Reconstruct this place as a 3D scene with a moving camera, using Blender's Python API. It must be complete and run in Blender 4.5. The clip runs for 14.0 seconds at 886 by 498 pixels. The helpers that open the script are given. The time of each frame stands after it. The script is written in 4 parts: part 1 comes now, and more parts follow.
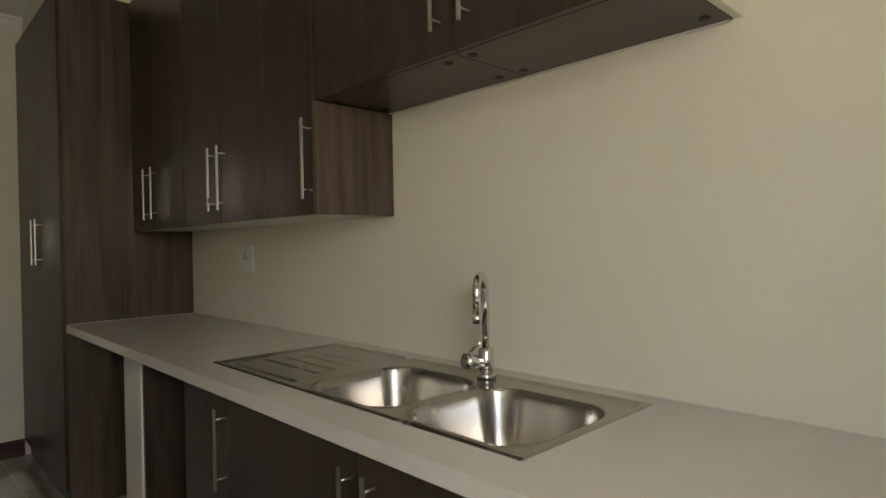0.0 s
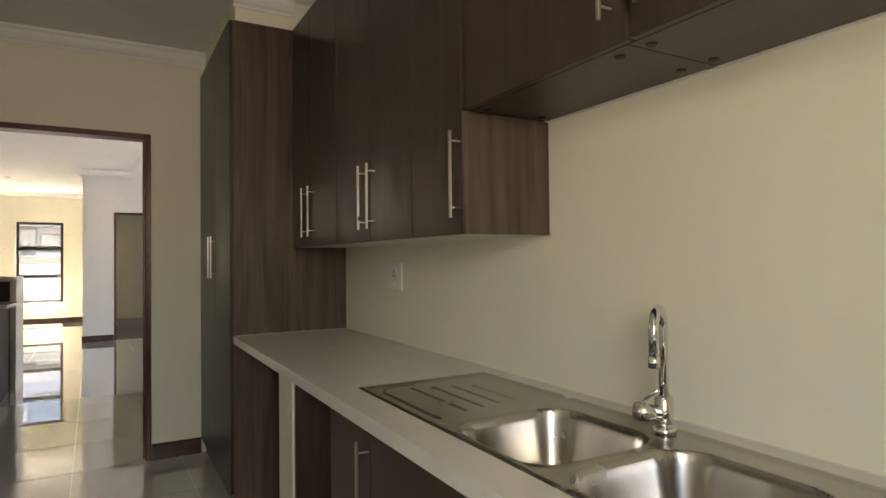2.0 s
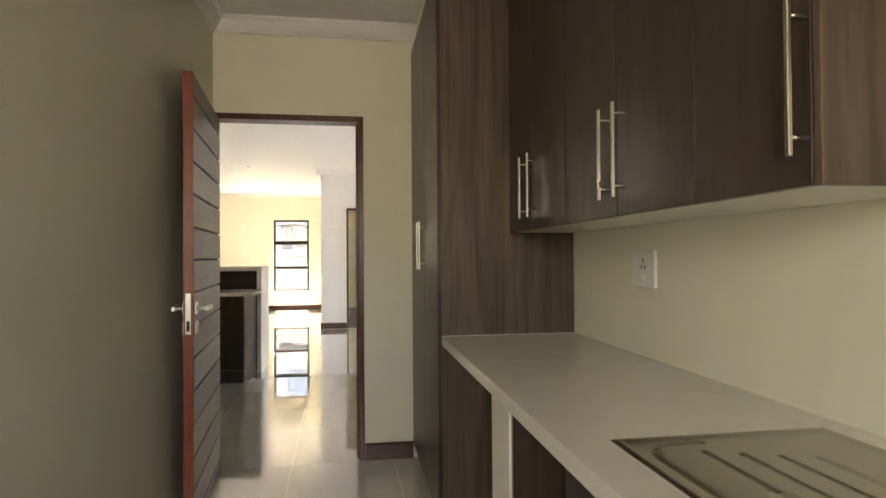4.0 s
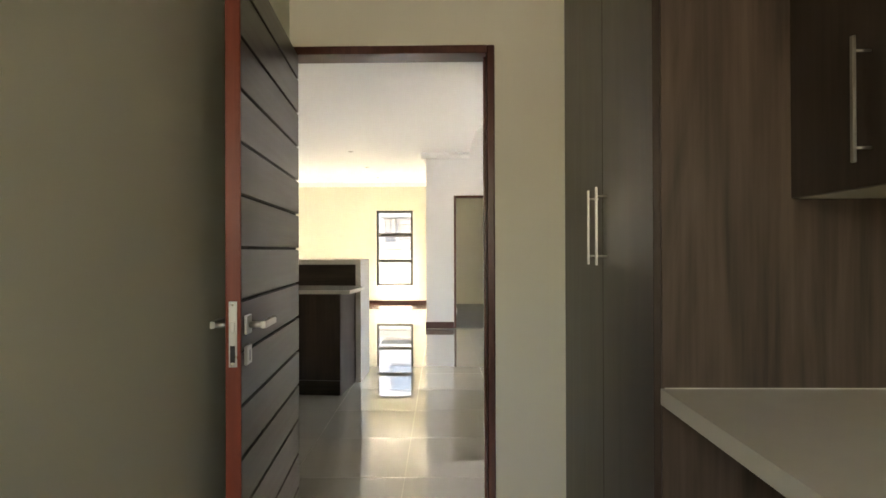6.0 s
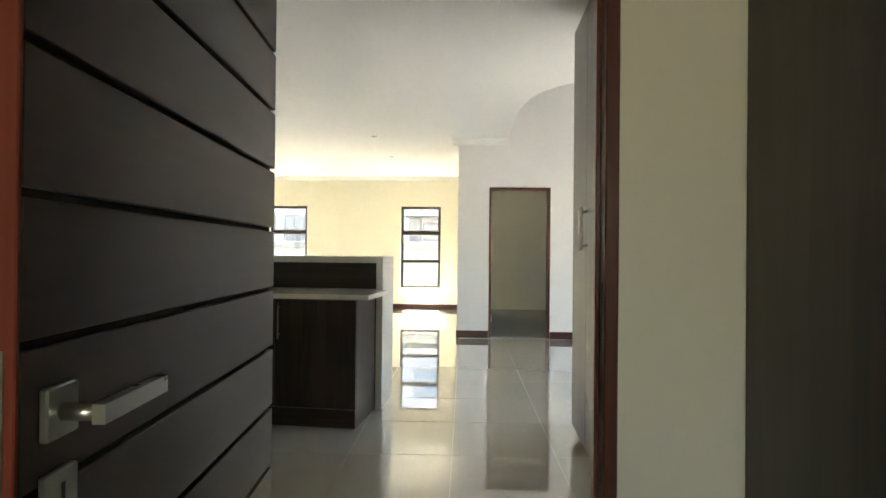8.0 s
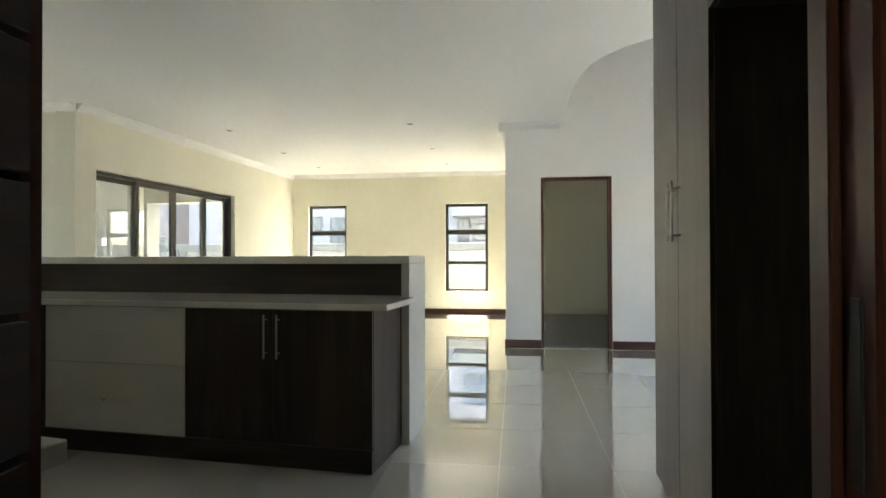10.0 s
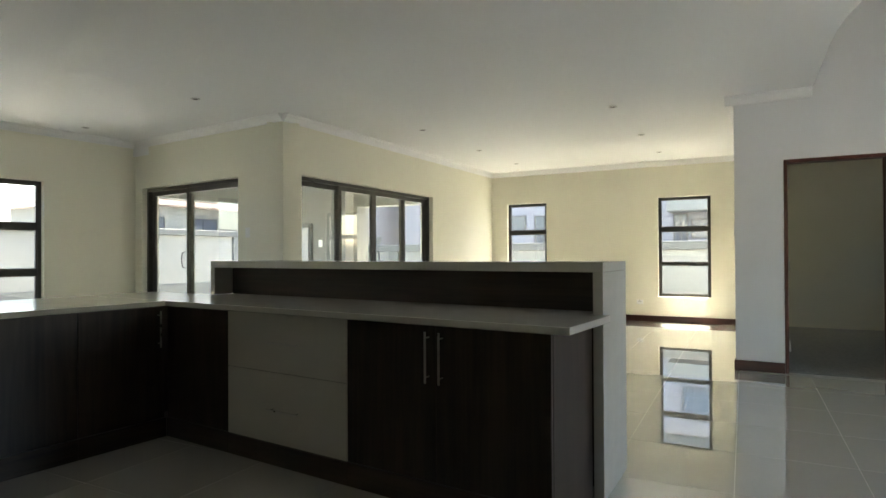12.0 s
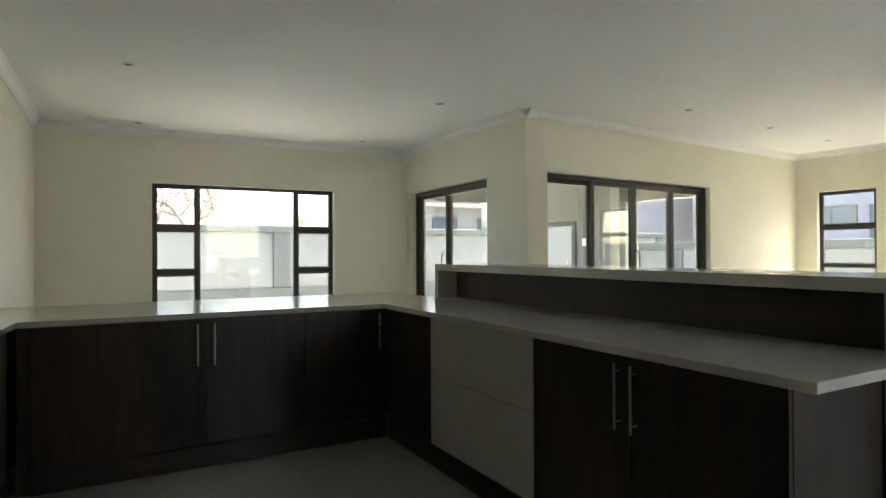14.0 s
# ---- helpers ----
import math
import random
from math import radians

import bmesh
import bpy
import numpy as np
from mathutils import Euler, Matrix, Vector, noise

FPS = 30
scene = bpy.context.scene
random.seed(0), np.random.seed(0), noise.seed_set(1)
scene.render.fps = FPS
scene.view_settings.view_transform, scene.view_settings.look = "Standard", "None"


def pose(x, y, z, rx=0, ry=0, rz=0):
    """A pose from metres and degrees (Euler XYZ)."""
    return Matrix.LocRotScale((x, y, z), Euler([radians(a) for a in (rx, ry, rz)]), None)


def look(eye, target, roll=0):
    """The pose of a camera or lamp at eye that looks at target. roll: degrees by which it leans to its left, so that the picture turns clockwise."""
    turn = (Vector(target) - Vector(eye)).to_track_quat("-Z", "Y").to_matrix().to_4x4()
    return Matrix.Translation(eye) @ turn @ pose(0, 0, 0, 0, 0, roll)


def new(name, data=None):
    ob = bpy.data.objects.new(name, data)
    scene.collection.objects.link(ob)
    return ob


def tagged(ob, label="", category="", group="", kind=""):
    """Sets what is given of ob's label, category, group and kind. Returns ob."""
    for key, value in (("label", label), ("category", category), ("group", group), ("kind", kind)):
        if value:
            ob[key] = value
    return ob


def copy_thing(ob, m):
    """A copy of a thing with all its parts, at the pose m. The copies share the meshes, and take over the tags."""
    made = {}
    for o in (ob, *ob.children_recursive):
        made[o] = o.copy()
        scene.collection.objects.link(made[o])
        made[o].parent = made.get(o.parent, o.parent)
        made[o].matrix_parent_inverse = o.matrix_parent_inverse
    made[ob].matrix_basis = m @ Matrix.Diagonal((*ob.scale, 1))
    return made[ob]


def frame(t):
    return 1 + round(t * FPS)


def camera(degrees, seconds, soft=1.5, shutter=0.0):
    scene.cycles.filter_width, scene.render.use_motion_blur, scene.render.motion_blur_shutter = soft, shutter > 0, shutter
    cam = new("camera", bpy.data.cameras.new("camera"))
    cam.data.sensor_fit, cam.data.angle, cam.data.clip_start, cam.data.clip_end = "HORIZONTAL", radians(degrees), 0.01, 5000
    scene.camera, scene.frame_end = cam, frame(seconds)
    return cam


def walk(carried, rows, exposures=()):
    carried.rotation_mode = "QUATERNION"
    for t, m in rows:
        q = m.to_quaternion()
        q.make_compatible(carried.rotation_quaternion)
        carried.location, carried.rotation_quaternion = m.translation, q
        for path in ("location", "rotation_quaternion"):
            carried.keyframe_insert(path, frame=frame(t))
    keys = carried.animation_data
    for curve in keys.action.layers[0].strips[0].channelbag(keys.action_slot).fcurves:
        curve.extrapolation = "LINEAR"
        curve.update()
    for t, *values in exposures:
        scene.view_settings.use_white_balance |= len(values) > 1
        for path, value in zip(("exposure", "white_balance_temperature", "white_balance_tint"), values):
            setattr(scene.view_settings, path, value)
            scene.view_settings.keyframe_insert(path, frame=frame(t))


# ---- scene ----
cam = camera(74.0, 14.0)

PATH = [
    (0, (0.375, 0.565, 1.232), (-1.068, 1.95, 1.217), -1.1),
    (0.5, (0.338, 0.61, 1.253), (-1.136, 1.962, 1.238), -1.0),
    (1, (0.304, 0.629, 1.276), (-1.251, 1.887, 1.267), -1.0),
    (1.5, (0.277, 0.636, 1.273), (-1.37, 1.771, 1.302), -0.7),
    (2, (0.222, 0.662, 1.261), (-1.519, 1.647, 1.296), -0.6),
    (2.5, (0.117, 0.699, 1.257), (-1.697, 1.541, 1.289), -0.5),
    (3, (-0.027, 0.726, 1.253), (-1.912, 1.393, 1.283), -0.5),
    (3.5, (-0.183, 0.765, 1.239), (-2.12, 1.261, 1.264), -0.6),
    (4, (-0.376, 0.826, 1.228), (-2.353, 1.128, 1.254), -0.4),
    (4.2, (-0.437, 0.81, 1.222), (-2.422, 1.046, 1.245), -0.4),
    (6.3, (-1.698, 0.691, 1.207), (-3.697, 0.626, 1.218), -0.3),
    (6.5, (-1.832, 0.669, 1.204), (-3.83, 0.588, 1.218), -0.3),
    (7, (-2.09, 0.618, 1.199), (-4.088, 0.521, 1.211), 0.3),
    (9.5, (-3.236, 0.527, 1.127), (-5.224, 0.314, 1.148), -0.1),
    (10, (-3.433, 0.566, 1.14), (-5.412, 0.276, 1.16), -0.2),
    (10.5, (-3.584, 0.594, 1.148), (-5.548, 0.218, 1.169), -0.2),
    (11, (-3.738, 0.586, 1.168), (-5.675, 0.091, 1.186), -0.2),
    (11.5, (-3.903, 0.555, 1.184), (-5.775, -0.149, 1.202), -0.3),
    (12, (-4.087, 0.513, 1.179), (-5.846, -0.439, 1.196), -0.3),
    (12.5, (-4.262, 0.502, 1.176), (-5.88, -0.674, 1.193), -0.3),
    (13, (-4.432, 0.51, 1.172), (-5.902, -0.846, 1.189), -0.3),
    (13.5, (-4.627, 0.51, 1.185), (-5.942, -0.997, 1.202), -0.4),
    (14, (-4.747, 0.561, 1.222), (-5.859, -1.101, 1.233), -0.3),
]
EXPOSURES = [(0.0, 3.98, 8000, 22), (0.5, 4.18, 8000, 22), (1.0, 4.35, 8050, 22), (2.0, 4.4, 8300, 21), (3.0, 4.68, 8500, 21), (4.0, 4.93, 8700, 21), (6.5, 4.88, 8300, 16), (9.5, 4.36, 7600, 9), (10.5, 4.05, 7500, 9), (11.5, 3.83, 7400, 9), (13.0, 3.47, 7400, 9), (14.0, 3.68, 7400, 9)]
walk(cam, [(t, look(eye, target, roll)) for t, eye, target, roll in PATH], EXPOSURES)

# ---- world, sun, exposure ----
SUN_ELEV = radians(60)
world = bpy.data.worlds.new("sky")
scene.world = world
world.use_nodes = True
wn = world.node_tree
sky = wn.nodes.new("ShaderNodeTexSky")
sky.sky_type = "NISHITA"
sky.sun_disc = False
sky.sun_elevation = SUN_ELEV
sky.sun_rotation = radians(-85)
sky.dust_density = 2.0
wn.links.new(sky.outputs[0], wn.nodes["Background"].inputs[0])
wn.nodes["Background"].inputs[1].default_value = 0.15
sun = new("sun", bpy.data.lights.new("sun", "SUN"))
sun.data.energy = 4.0
sun.data.angle = radians(0.55)
sun.data.color = (1.0, 0.985, 0.95)
sun.matrix_world = look((-53, -5.8, 92.4), (0, 0, 0))


def window_light(name, eye, target, sx, sy, watts, color=(0.86, 0.93, 1.0)):
    """The sky's light in the opening of a window that stays out of view."""
    ob = new(name, bpy.data.lights.new(name, "AREA"))
    ob.data.shape, ob.data.size, ob.data.size_y = "RECTANGLE", sx, sy
    ob.data.energy, ob.data.color = watts, color
    ob.matrix_world = look(eye, target)
    return ob


window_light("scullery_window_light", (1.70, 0.30, 2.10), (0.0, 0.90, 0.95), 0.85, 0.95, 1.85, (1.0, 0.95, 0.62))


# ---- materials ----
def material(name, color, rough=0.5, metal=0.0, vary=0.08, scale=6.0, fine=180.0, bump=0.0, spec=0.5, coat=0.0, stretch=None, dark=None, random=0.0, rough_vary=0.08, coat_rough=0.08):
    m = bpy.data.materials.new(name)
    m.use_nodes = True
    nt = m.node_tree
    b = nt.nodes["Principled BSDF"]
    b.inputs["Metallic"].default_value = metal
    b.inputs["Specular IOR Level"].default_value = spec
    b.inputs["Coat Weight"].default_value = coat
    b.inputs["Coat Roughness"].default_value = coat_rough
    b.inputs["Coat IOR"].default_value = 1.65
    tc = nt.nodes.new("ShaderNodeTexCoord")
    mp = nt.nodes.new("ShaderNodeMapping")
    nt.links.new(tc.outputs["Object"], mp.inputs[0])
    if stretch:
        mp.inputs["Scale"].default_value = stretch
    n1 = nt.nodes.new("ShaderNodeTexNoise")
    n1.inputs["Scale"].default_value, n1.inputs["Detail"].default_value = scale, 6
    n2 = nt.nodes.new("ShaderNodeTexNoise")
    n2.inputs["Scale"].default_value, n2.inputs["Detail"].default_value = fine, 3
    nt.links.new(mp.outputs[0], n1.inputs[0])
    nt.links.new(mp.outputs[0], n2.inputs[0])
    mix = nt.nodes.new("ShaderNodeMix")
    mix.inputs[0].default_value = 0.3
    nt.links.new(n1.outputs["Fac"], mix.inputs[2])
    nt.links.new(n2.outputs["Fac"], mix.inputs[3])
    ramp = nt.nodes.new("ShaderNodeValToRGB")
    lo = dark or [c * (1 - vary) for c in color]
    hi = [min(1, c * (1 + vary)) for c in color]
    ramp.color_ramp.elements[0].position, ramp.color_ramp.elements[1].position = 0.3, 0.7
    ramp.color_ramp.elements[0].color, ramp.color_ramp.elements[1].color = (*lo, 1), (*hi, 1)
    nt.links.new(mix.outputs[0], ramp.inputs[0])
    out = ramp.outputs[0]
    if random:
        info = nt.nodes.new("ShaderNodeObjectInfo")
        mr = nt.nodes.new("ShaderNodeMapRange")
        mr.inputs[3].default_value, mr.inputs[4].default_value = 1 - random, 1 + random
        nt.links.new(info.outputs["Random"], mr.inputs[0])
        hs = nt.nodes.new("ShaderNodeHueSaturation")
        nt.links.new(mr.outputs[0], hs.inputs["Value"])
        nt.links.new(out, hs.inputs["Color"])
        out = hs.outputs[0]
    nt.links.new(out, b.inputs["Base Color"])
    rr = nt.nodes.new("ShaderNodeMapRange")
    rr.inputs[3].default_value, rr.inputs[4].default_value = max(0.0, rough * (1 - rough_vary * 3)), min(1, rough * (1 + rough_vary * 3))
    nt.links.new(n1.outputs["Fac"], rr.inputs[0])
    nt.links.new(rr.outputs[0], b.inputs["Roughness"])
    if bump:
        bp = nt.nodes.new("ShaderNodeBump")
        bp.inputs["Strength"].default_value, bp.inputs["Distance"].default_value = bump, 0.004
        nt.links.new(n2.outputs["Fac"], bp.inputs["Height"])
        nt.links.new(bp.outputs[0], b.inputs["Normal"])
    return m


def wood(name, light, dark, rough=0.4, axis=2, fine=1.0, spec=0.4, relief=0.06, soft=0.17):
    """Wood-grain laminate with long wavy streaks along one axis, knots and fine pores."""
    m = bpy.data.materials.new(name)
    m.use_nodes = True
    nt = m.node_tree
    b = nt.nodes["Principled BSDF"]
    tc = nt.nodes.new("ShaderNodeTexCoord")
    info = nt.nodes.new("ShaderNodeObjectInfo")
    shift = nt.nodes.new("ShaderNodeVectorMath")
    shift.operation = "MULTIPLY_ADD"
    comb = nt.nodes.new("ShaderNodeCombineXYZ")
    for n in range(3):
        nt.links.new(info.outputs["Random"], comb.inputs[n])
    shift.inputs[1].default_value = (7.0, 5.0, 3.0)
    nt.links.new(comb.outputs[0], shift.inputs[0])
    nt.links.new(tc.outputs["Object"], shift.inputs[2])
    s1, s2 = [7.0 * fine] * 3, [55.0 * fine] * 3
    s1[axis], s2[axis] = 0.9 * fine, 2.2 * fine
    mp1, mp2 = nt.nodes.new("ShaderNodeMapping"), nt.nodes.new("ShaderNodeMapping")
    mp1.inputs["Scale"].default_value, mp2.inputs["Scale"].default_value = s1, s2
    nt.links.new(shift.outputs[0], mp1.inputs[0])
    nt.links.new(shift.outputs[0], mp2.inputs[0])
    n1 = nt.nodes.new("ShaderNodeTexNoise")
    n1.inputs["Scale"].default_value, n1.inputs["Detail"].default_value, n1.inputs["Distortion"].default_value = 1.0, 7, 1.6
    n2 = nt.nodes.new("ShaderNodeTexNoise")
    n2.inputs["Scale"].default_value, n2.inputs["Detail"].default_value = 1.0, 4
    nt.links.new(mp1.outputs[0], n1.inputs[0])
    nt.links.new(mp2.outputs[0], n2.inputs[0])
    mix = nt.nodes.new("ShaderNodeMix")
    mix.inputs[0].default_value = 0.42
    nt.links.new(n1.outputs["Fac"], mix.inputs[2])
    nt.links.new(n2.outputs["Fac"], mix.inputs[3])
    ramp = nt.nodes.new("ShaderNodeValToRGB")
    ramp.color_ramp.elements[0].position, ramp.color_ramp.elements[1].position = 0.5 - soft, 0.5 + soft
    ramp.color_ramp.elements[0].color, ramp.color_ramp.elements[1].color = (*dark, 1), (*light, 1)
    nt.links.new(mix.outputs[0], ramp.inputs[0])
    nt.links.new(ramp.outputs[0], b.inputs["Base Color"])
    b.inputs["Specular IOR Level"].default_value = spec
    rr = nt.nodes.new("ShaderNodeMapRange")
    rr.inputs[3].default_value, rr.inputs[4].default_value = rough * 0.85, rough * 1.2
    nt.links.new(n2.outputs["Fac"], rr.inputs[0])
    nt.links.new(rr.outputs[0], b.inputs["Roughness"])
    bp = nt.nodes.new("ShaderNodeBump")
    bp.inputs["Strength"].default_value, bp.inputs["Distance"].default_value = relief, 0.002
    nt.links.new(n2.outputs["Fac"], bp.inputs["Height"])
    nt.links.new(bp.outputs[0], b.inputs["Normal"])
    return m


def glass_material(name):
    m = bpy.data.materials.new(name)
    m.use_nodes = True
    b = m.node_tree.nodes["Principled BSDF"]
    b.inputs["Base Color"].default_value = (0.97, 0.985, 0.98, 1)
    b.inputs["Roughness"].default_value = 0.0
    b.inputs["IOR"].default_value = 1.45
    b.inputs["Transmission Weight"].default_value = 1.0
    return m


CREAM = material("cream_wall_paint", (0.80, 0.778, 0.645), 0.55, vary=0.02, scale=1.3, fine=260, bump=0.10, spec=0.3)
WHITE = material("white_wall_paint", (0.80, 0.80, 0.785), 0.6, vary=0.015, scale=1.3, fine=260, bump=0.10, spec=0.3)
CEIL = material("white_ceiling_paint", (0.84, 0.84, 0.82), 0.75, vary=0.015, scale=0.8, fine=220, bump=0.08, spec=0.2)
TILE = material("polished_cream_porcelain", (0.56, 0.55, 0.505), 0.010, vary=0.03, scale=2.2, fine=60, spec=1.0, coat=1.0, random=0.02, rough_vary=0.12, coat_rough=0.01)
GROUT = material("grey_grout", (0.55, 0.53, 0.46), 0.6, vary=0.12, scale=20, bump=0.3)
WOOD = wood("dark_walnut_laminate", (0.070, 0.048, 0.037), (0.030, 0.0205, 0.0155), 0.33)
WOOD_H = wood("dark_walnut_laminate_level", (0.070, 0.048, 0.037), (0.030, 0.0205, 0.0155), 0.33, axis=0)
WALNUT = wood("walnut_side_panel", (0.136, 0.096, 0.070), (0.048, 0.033, 0.024), 0.40, soft=0.16)
GROOVE = material("dark_groove_timber", (0.012, 0.008, 0.006), 0.7, vary=0.2, scale=30)
DOORWOOD = wood("dark_stained_door_timber", (0.070, 0.041, 0.030), (0.042, 0.024, 0.0175), 0.32, axis=0, relief=0.0)
MAHOG = wood("mahogany_edge", (0.29, 0.058, 0.028), (0.17, 0.032, 0.016), 0.35)
FRAMEWOOD = wood("stained_frame_timber", (0.125, 0.038, 0.024), (0.058, 0.019, 0.012), 0.3)
SKIRT = wood("stained_skirting_timber", (0.085, 0.026, 0.018), (0.040, 0.013, 0.010), 0.3, axis=0)
QUARTZ = material("pale_quartz_worktop", (0.68, 0.66, 0.60), 0.13, vary=0.03, scale=12, fine=420, spec=0.5)
MELAMINE = material("white_melamine", (0.66, 0.645, 0.57), 0.3, vary=0.015, scale=3, fine=200)
DRAWER = material("cream_gloss_drawer_front", (0.60, 0.585, 0.52), 0.22, vary=0.02, scale=3, fine=200)
STEEL = material("brushed_stainless_steel", (0.46, 0.44, 0.41), 0.24, metal=1.0, vary=0.06, scale=5, fine=300, rough_vary=0.12)
CHROME = material("chrome", (0.78, 0.78, 0.77), 0.05, metal=1.0, vary=0.02, scale=8)
SATIN = material("satin_steel_handle", (0.56, 0.55, 0.51), 0.30, metal=1.0, vary=0.04, scale=20)
ALU = material("dark_bronze_aluminium", (0.040, 0.038, 0.034), 0.36, vary=0.1, scale=10, fine=300)
GLASS = glass_material("window_glass")
PLASTIC = material("white_switch_plastic", (0.80, 0.80, 0.76), 0.3, vary=0.01, scale=8)
SLOT = material("dark_slot", (0.02, 0.02, 0.02), 0.6, vary=0.1)
CARPET = material("grey_carpet", (0.30, 0.30, 0.28), 0.95, vary=0.18, scale=40, fine=600, bump=0.6, spec=0.1)
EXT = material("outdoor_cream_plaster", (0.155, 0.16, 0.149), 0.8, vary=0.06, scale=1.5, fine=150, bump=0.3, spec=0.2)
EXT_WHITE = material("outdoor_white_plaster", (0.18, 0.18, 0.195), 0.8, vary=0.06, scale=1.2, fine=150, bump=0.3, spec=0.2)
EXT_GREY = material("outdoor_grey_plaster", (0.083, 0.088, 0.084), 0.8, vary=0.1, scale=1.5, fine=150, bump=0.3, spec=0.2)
PAVING = material("pale_concrete_paving", (0.38, 0.37, 0.335), 0.85, vary=0.14, scale=2.5, fine=90, bump=0.5, spec=0.2)
ROOFTILE = material("terracotta_roof_tile", (0.42, 0.34, 0.29), 0.8, vary=0.2, scale=6, fine=80, bump=0.3)
BARK = material("pale_brown_bark", (0.13, 0.095, 0.075), 0.9, vary=0.3, scale=12, fine=90, bump=0.6)
DARKGLASS = material("dark_house_window_glass", (0.05, 0.06, 0.075), 0.08, vary=0.15, scale=1.5)
GREY_DOOR = material("grey_metal_door", (0.27, 0.28, 0.28), 0.45, vary=0.06, scale=6)


# ---- mesh helpers ----
def box(bm, x0, x1, y0, y1, z0, z1, m=None):
    vs = [bm.verts.new((m @ Vector(c)) if m else c) for c in ((x0, y0, z0), (x1, y0, z0), (x1, y1, z0), (x0, y1, z0), (x0, y0, z1), (x1, y0, z1), (x1, y1, z1), (x0, y1, z1))]
    for f in ((0, 3, 2, 1), (4, 5, 6, 7), (0, 1, 5, 4), (1, 2, 6, 5), (2, 3, 7, 6), (3, 0, 4, 7)):
        bm.faces.new([vs[i] for i in f])
    return bm


def slab(x0, x1, y0, y1, z0, z1, bevel=0.0, segs=1):
    bm = box(bmesh.new(), min(x0, x1), max(x0, x1), min(y0, y1), max(y0, y1), z0, z1)
    if bevel:
        bmesh.ops.bevel(bm, geom=list(bm.edges), offset=bevel, segments=segs, affect="EDGES", profile=0.5)
    return bm


def tube(bm, path, r, sides=10, caps=True, radii=None):
    """A round bar along a list of points."""
    rings = []
    pts = [Vector(p) for p in path]
    last = None
    for i, p in enumerate(pts):
        d = ((pts[i + 1] - p) if i + 1 < len(pts) else (p - pts[i - 1])).normalized()
        if 0 < i < len(pts) - 1:
            d = ((pts[i + 1] - p).normalized() + (p - pts[i - 1]).normalized()).normalized()
        a = last if last is not None else (Vector((0, 0, 1)) if abs(d.z) < 0.9 else Vector((1, 0, 0)))
        side = (a - d * a.dot(d)).normalized()
        last = side
        other = d.cross(side)
        rr = radii[i] if radii else r
        rings.append([bm.verts.new(p + side * (rr * math.cos(6.28318 * k / sides)) + other * (rr * math.sin(6.28318 * k / sides))) for k in range(sides)])
    for a, b in zip(rings, rings[1:]):
        for k in range(sides):
            f = bm.faces.new((a[k], a[(k + 1) % sides], b[(k + 1) % sides], b[k]))
            f.smooth = True
    if caps:
        bm.faces.new(rings[0][::-1])
        bm.faces.new(rings[-1])
    return bm


def part(name, bm, mat, parent=None, label="", m=None):
    """Links a bmesh as one mesh object, under a thing or a part."""
    bmesh.ops.recalc_face_normals(bm, faces=list(bm.faces))
    me = bpy.data.meshes.new(name)
    bm.to_mesh(me)
    bm.free()
    me.materials.append(mat)
    ob = new(name, me)
    ob.parent = parent
    if m is not None:
        ob.matrix_basis = m
    if label:
        ob["label"] = label
    return ob


def thing(name, label, category, m=None, group="", kind=""):
    ob = new(name)
    ob.empty_display_size = 0.1
    if m is not None:
        ob.matrix_basis = m
    return tagged(ob, label, category, group, kind)


def structure(name, bm, mat, label, category):
    return tagged(part(name, bm, mat), label, category, kind="structure")


def line_pose(a, b):
    """The pose whose x runs from a to b on the ground."""
    return pose(a[0], a[1], 0, 0, 0, math.degrees(math.atan2(b[1] - a[1], b[0] - a[0])))


def wall_mesh(length, thick, z0, z1, openings=()):
    """A wall along x, its inner face at y=0, its body towards +y, with openings (s0, s1, z0, z1) cut through."""
    bm = bmesh.new()
    cuts = sorted({0.0, length, *[o[0] for o in openings], *[o[1] for o in openings]})
    for a, b in zip(cuts, cuts[1:]):
        here = sorted([o for o in openings if o[0] < b - 1e-6 and o[1] > a + 1e-6], key=lambda o: o[2])
        z = z0
        for o in here:
            if o[2] > z + 1e-6:
                box(bm, a, b, 0, thick, z, o[2])
            z = o[3]
        if z < z1 - 1e-6:
            box(bm, a, b, 0, thick, z, z1)
    bmesh.ops.remove_doubles(bm, verts=list(bm.verts), dist=1e-5)
    return bm


def wall(name, a, b, thick, z0, z1, mat, label, openings=()):
    """A wall whose inner face runs from a to b; its body lies to the left of that way."""
    ob = structure(name, wall_mesh(math.dist(a, b), thick, z0, z1, openings), mat, label, "wall")
    ob.matrix_basis = line_pose(a, b)
    return ob


def profile_strip(length, prof):
    """A moulding along x from a profile of (out, z); out is towards -y, away from the wall at y=0."""
    bm = bmesh.new()
    rows = [[bm.verts.new((s, -o, z)) for o, z in prof] for s in (0, length)]
    n = len(prof)
    for k in range(n):
        bm.faces.new((rows[0][k], rows[0][(k + 1) % n], rows[1][(k + 1) % n], rows[1][k]))
    bm.faces.new(rows[0])
    bm.faces.new(rows[1][::-1])
    return bm


CZ, SCZ = 2.745, 2.642
CORNICE = [(0.0, CZ), (0.0, CZ - 0.085), (0.012, CZ - 0.085), (0.016, CZ - 0.072), (0.030, CZ - 0.062), (0.048, CZ - 0.040), (0.058, CZ - 0.020), (0.075, CZ - 0.014), (0.08, CZ - 0.003), (0.08, CZ)]
SKIRTING = [(0.0, 0.0), (0.0, 0.1), (0.006, 0.1), (0.012, 0.092), (0.014, 0.08), (0.014, 0.0)]


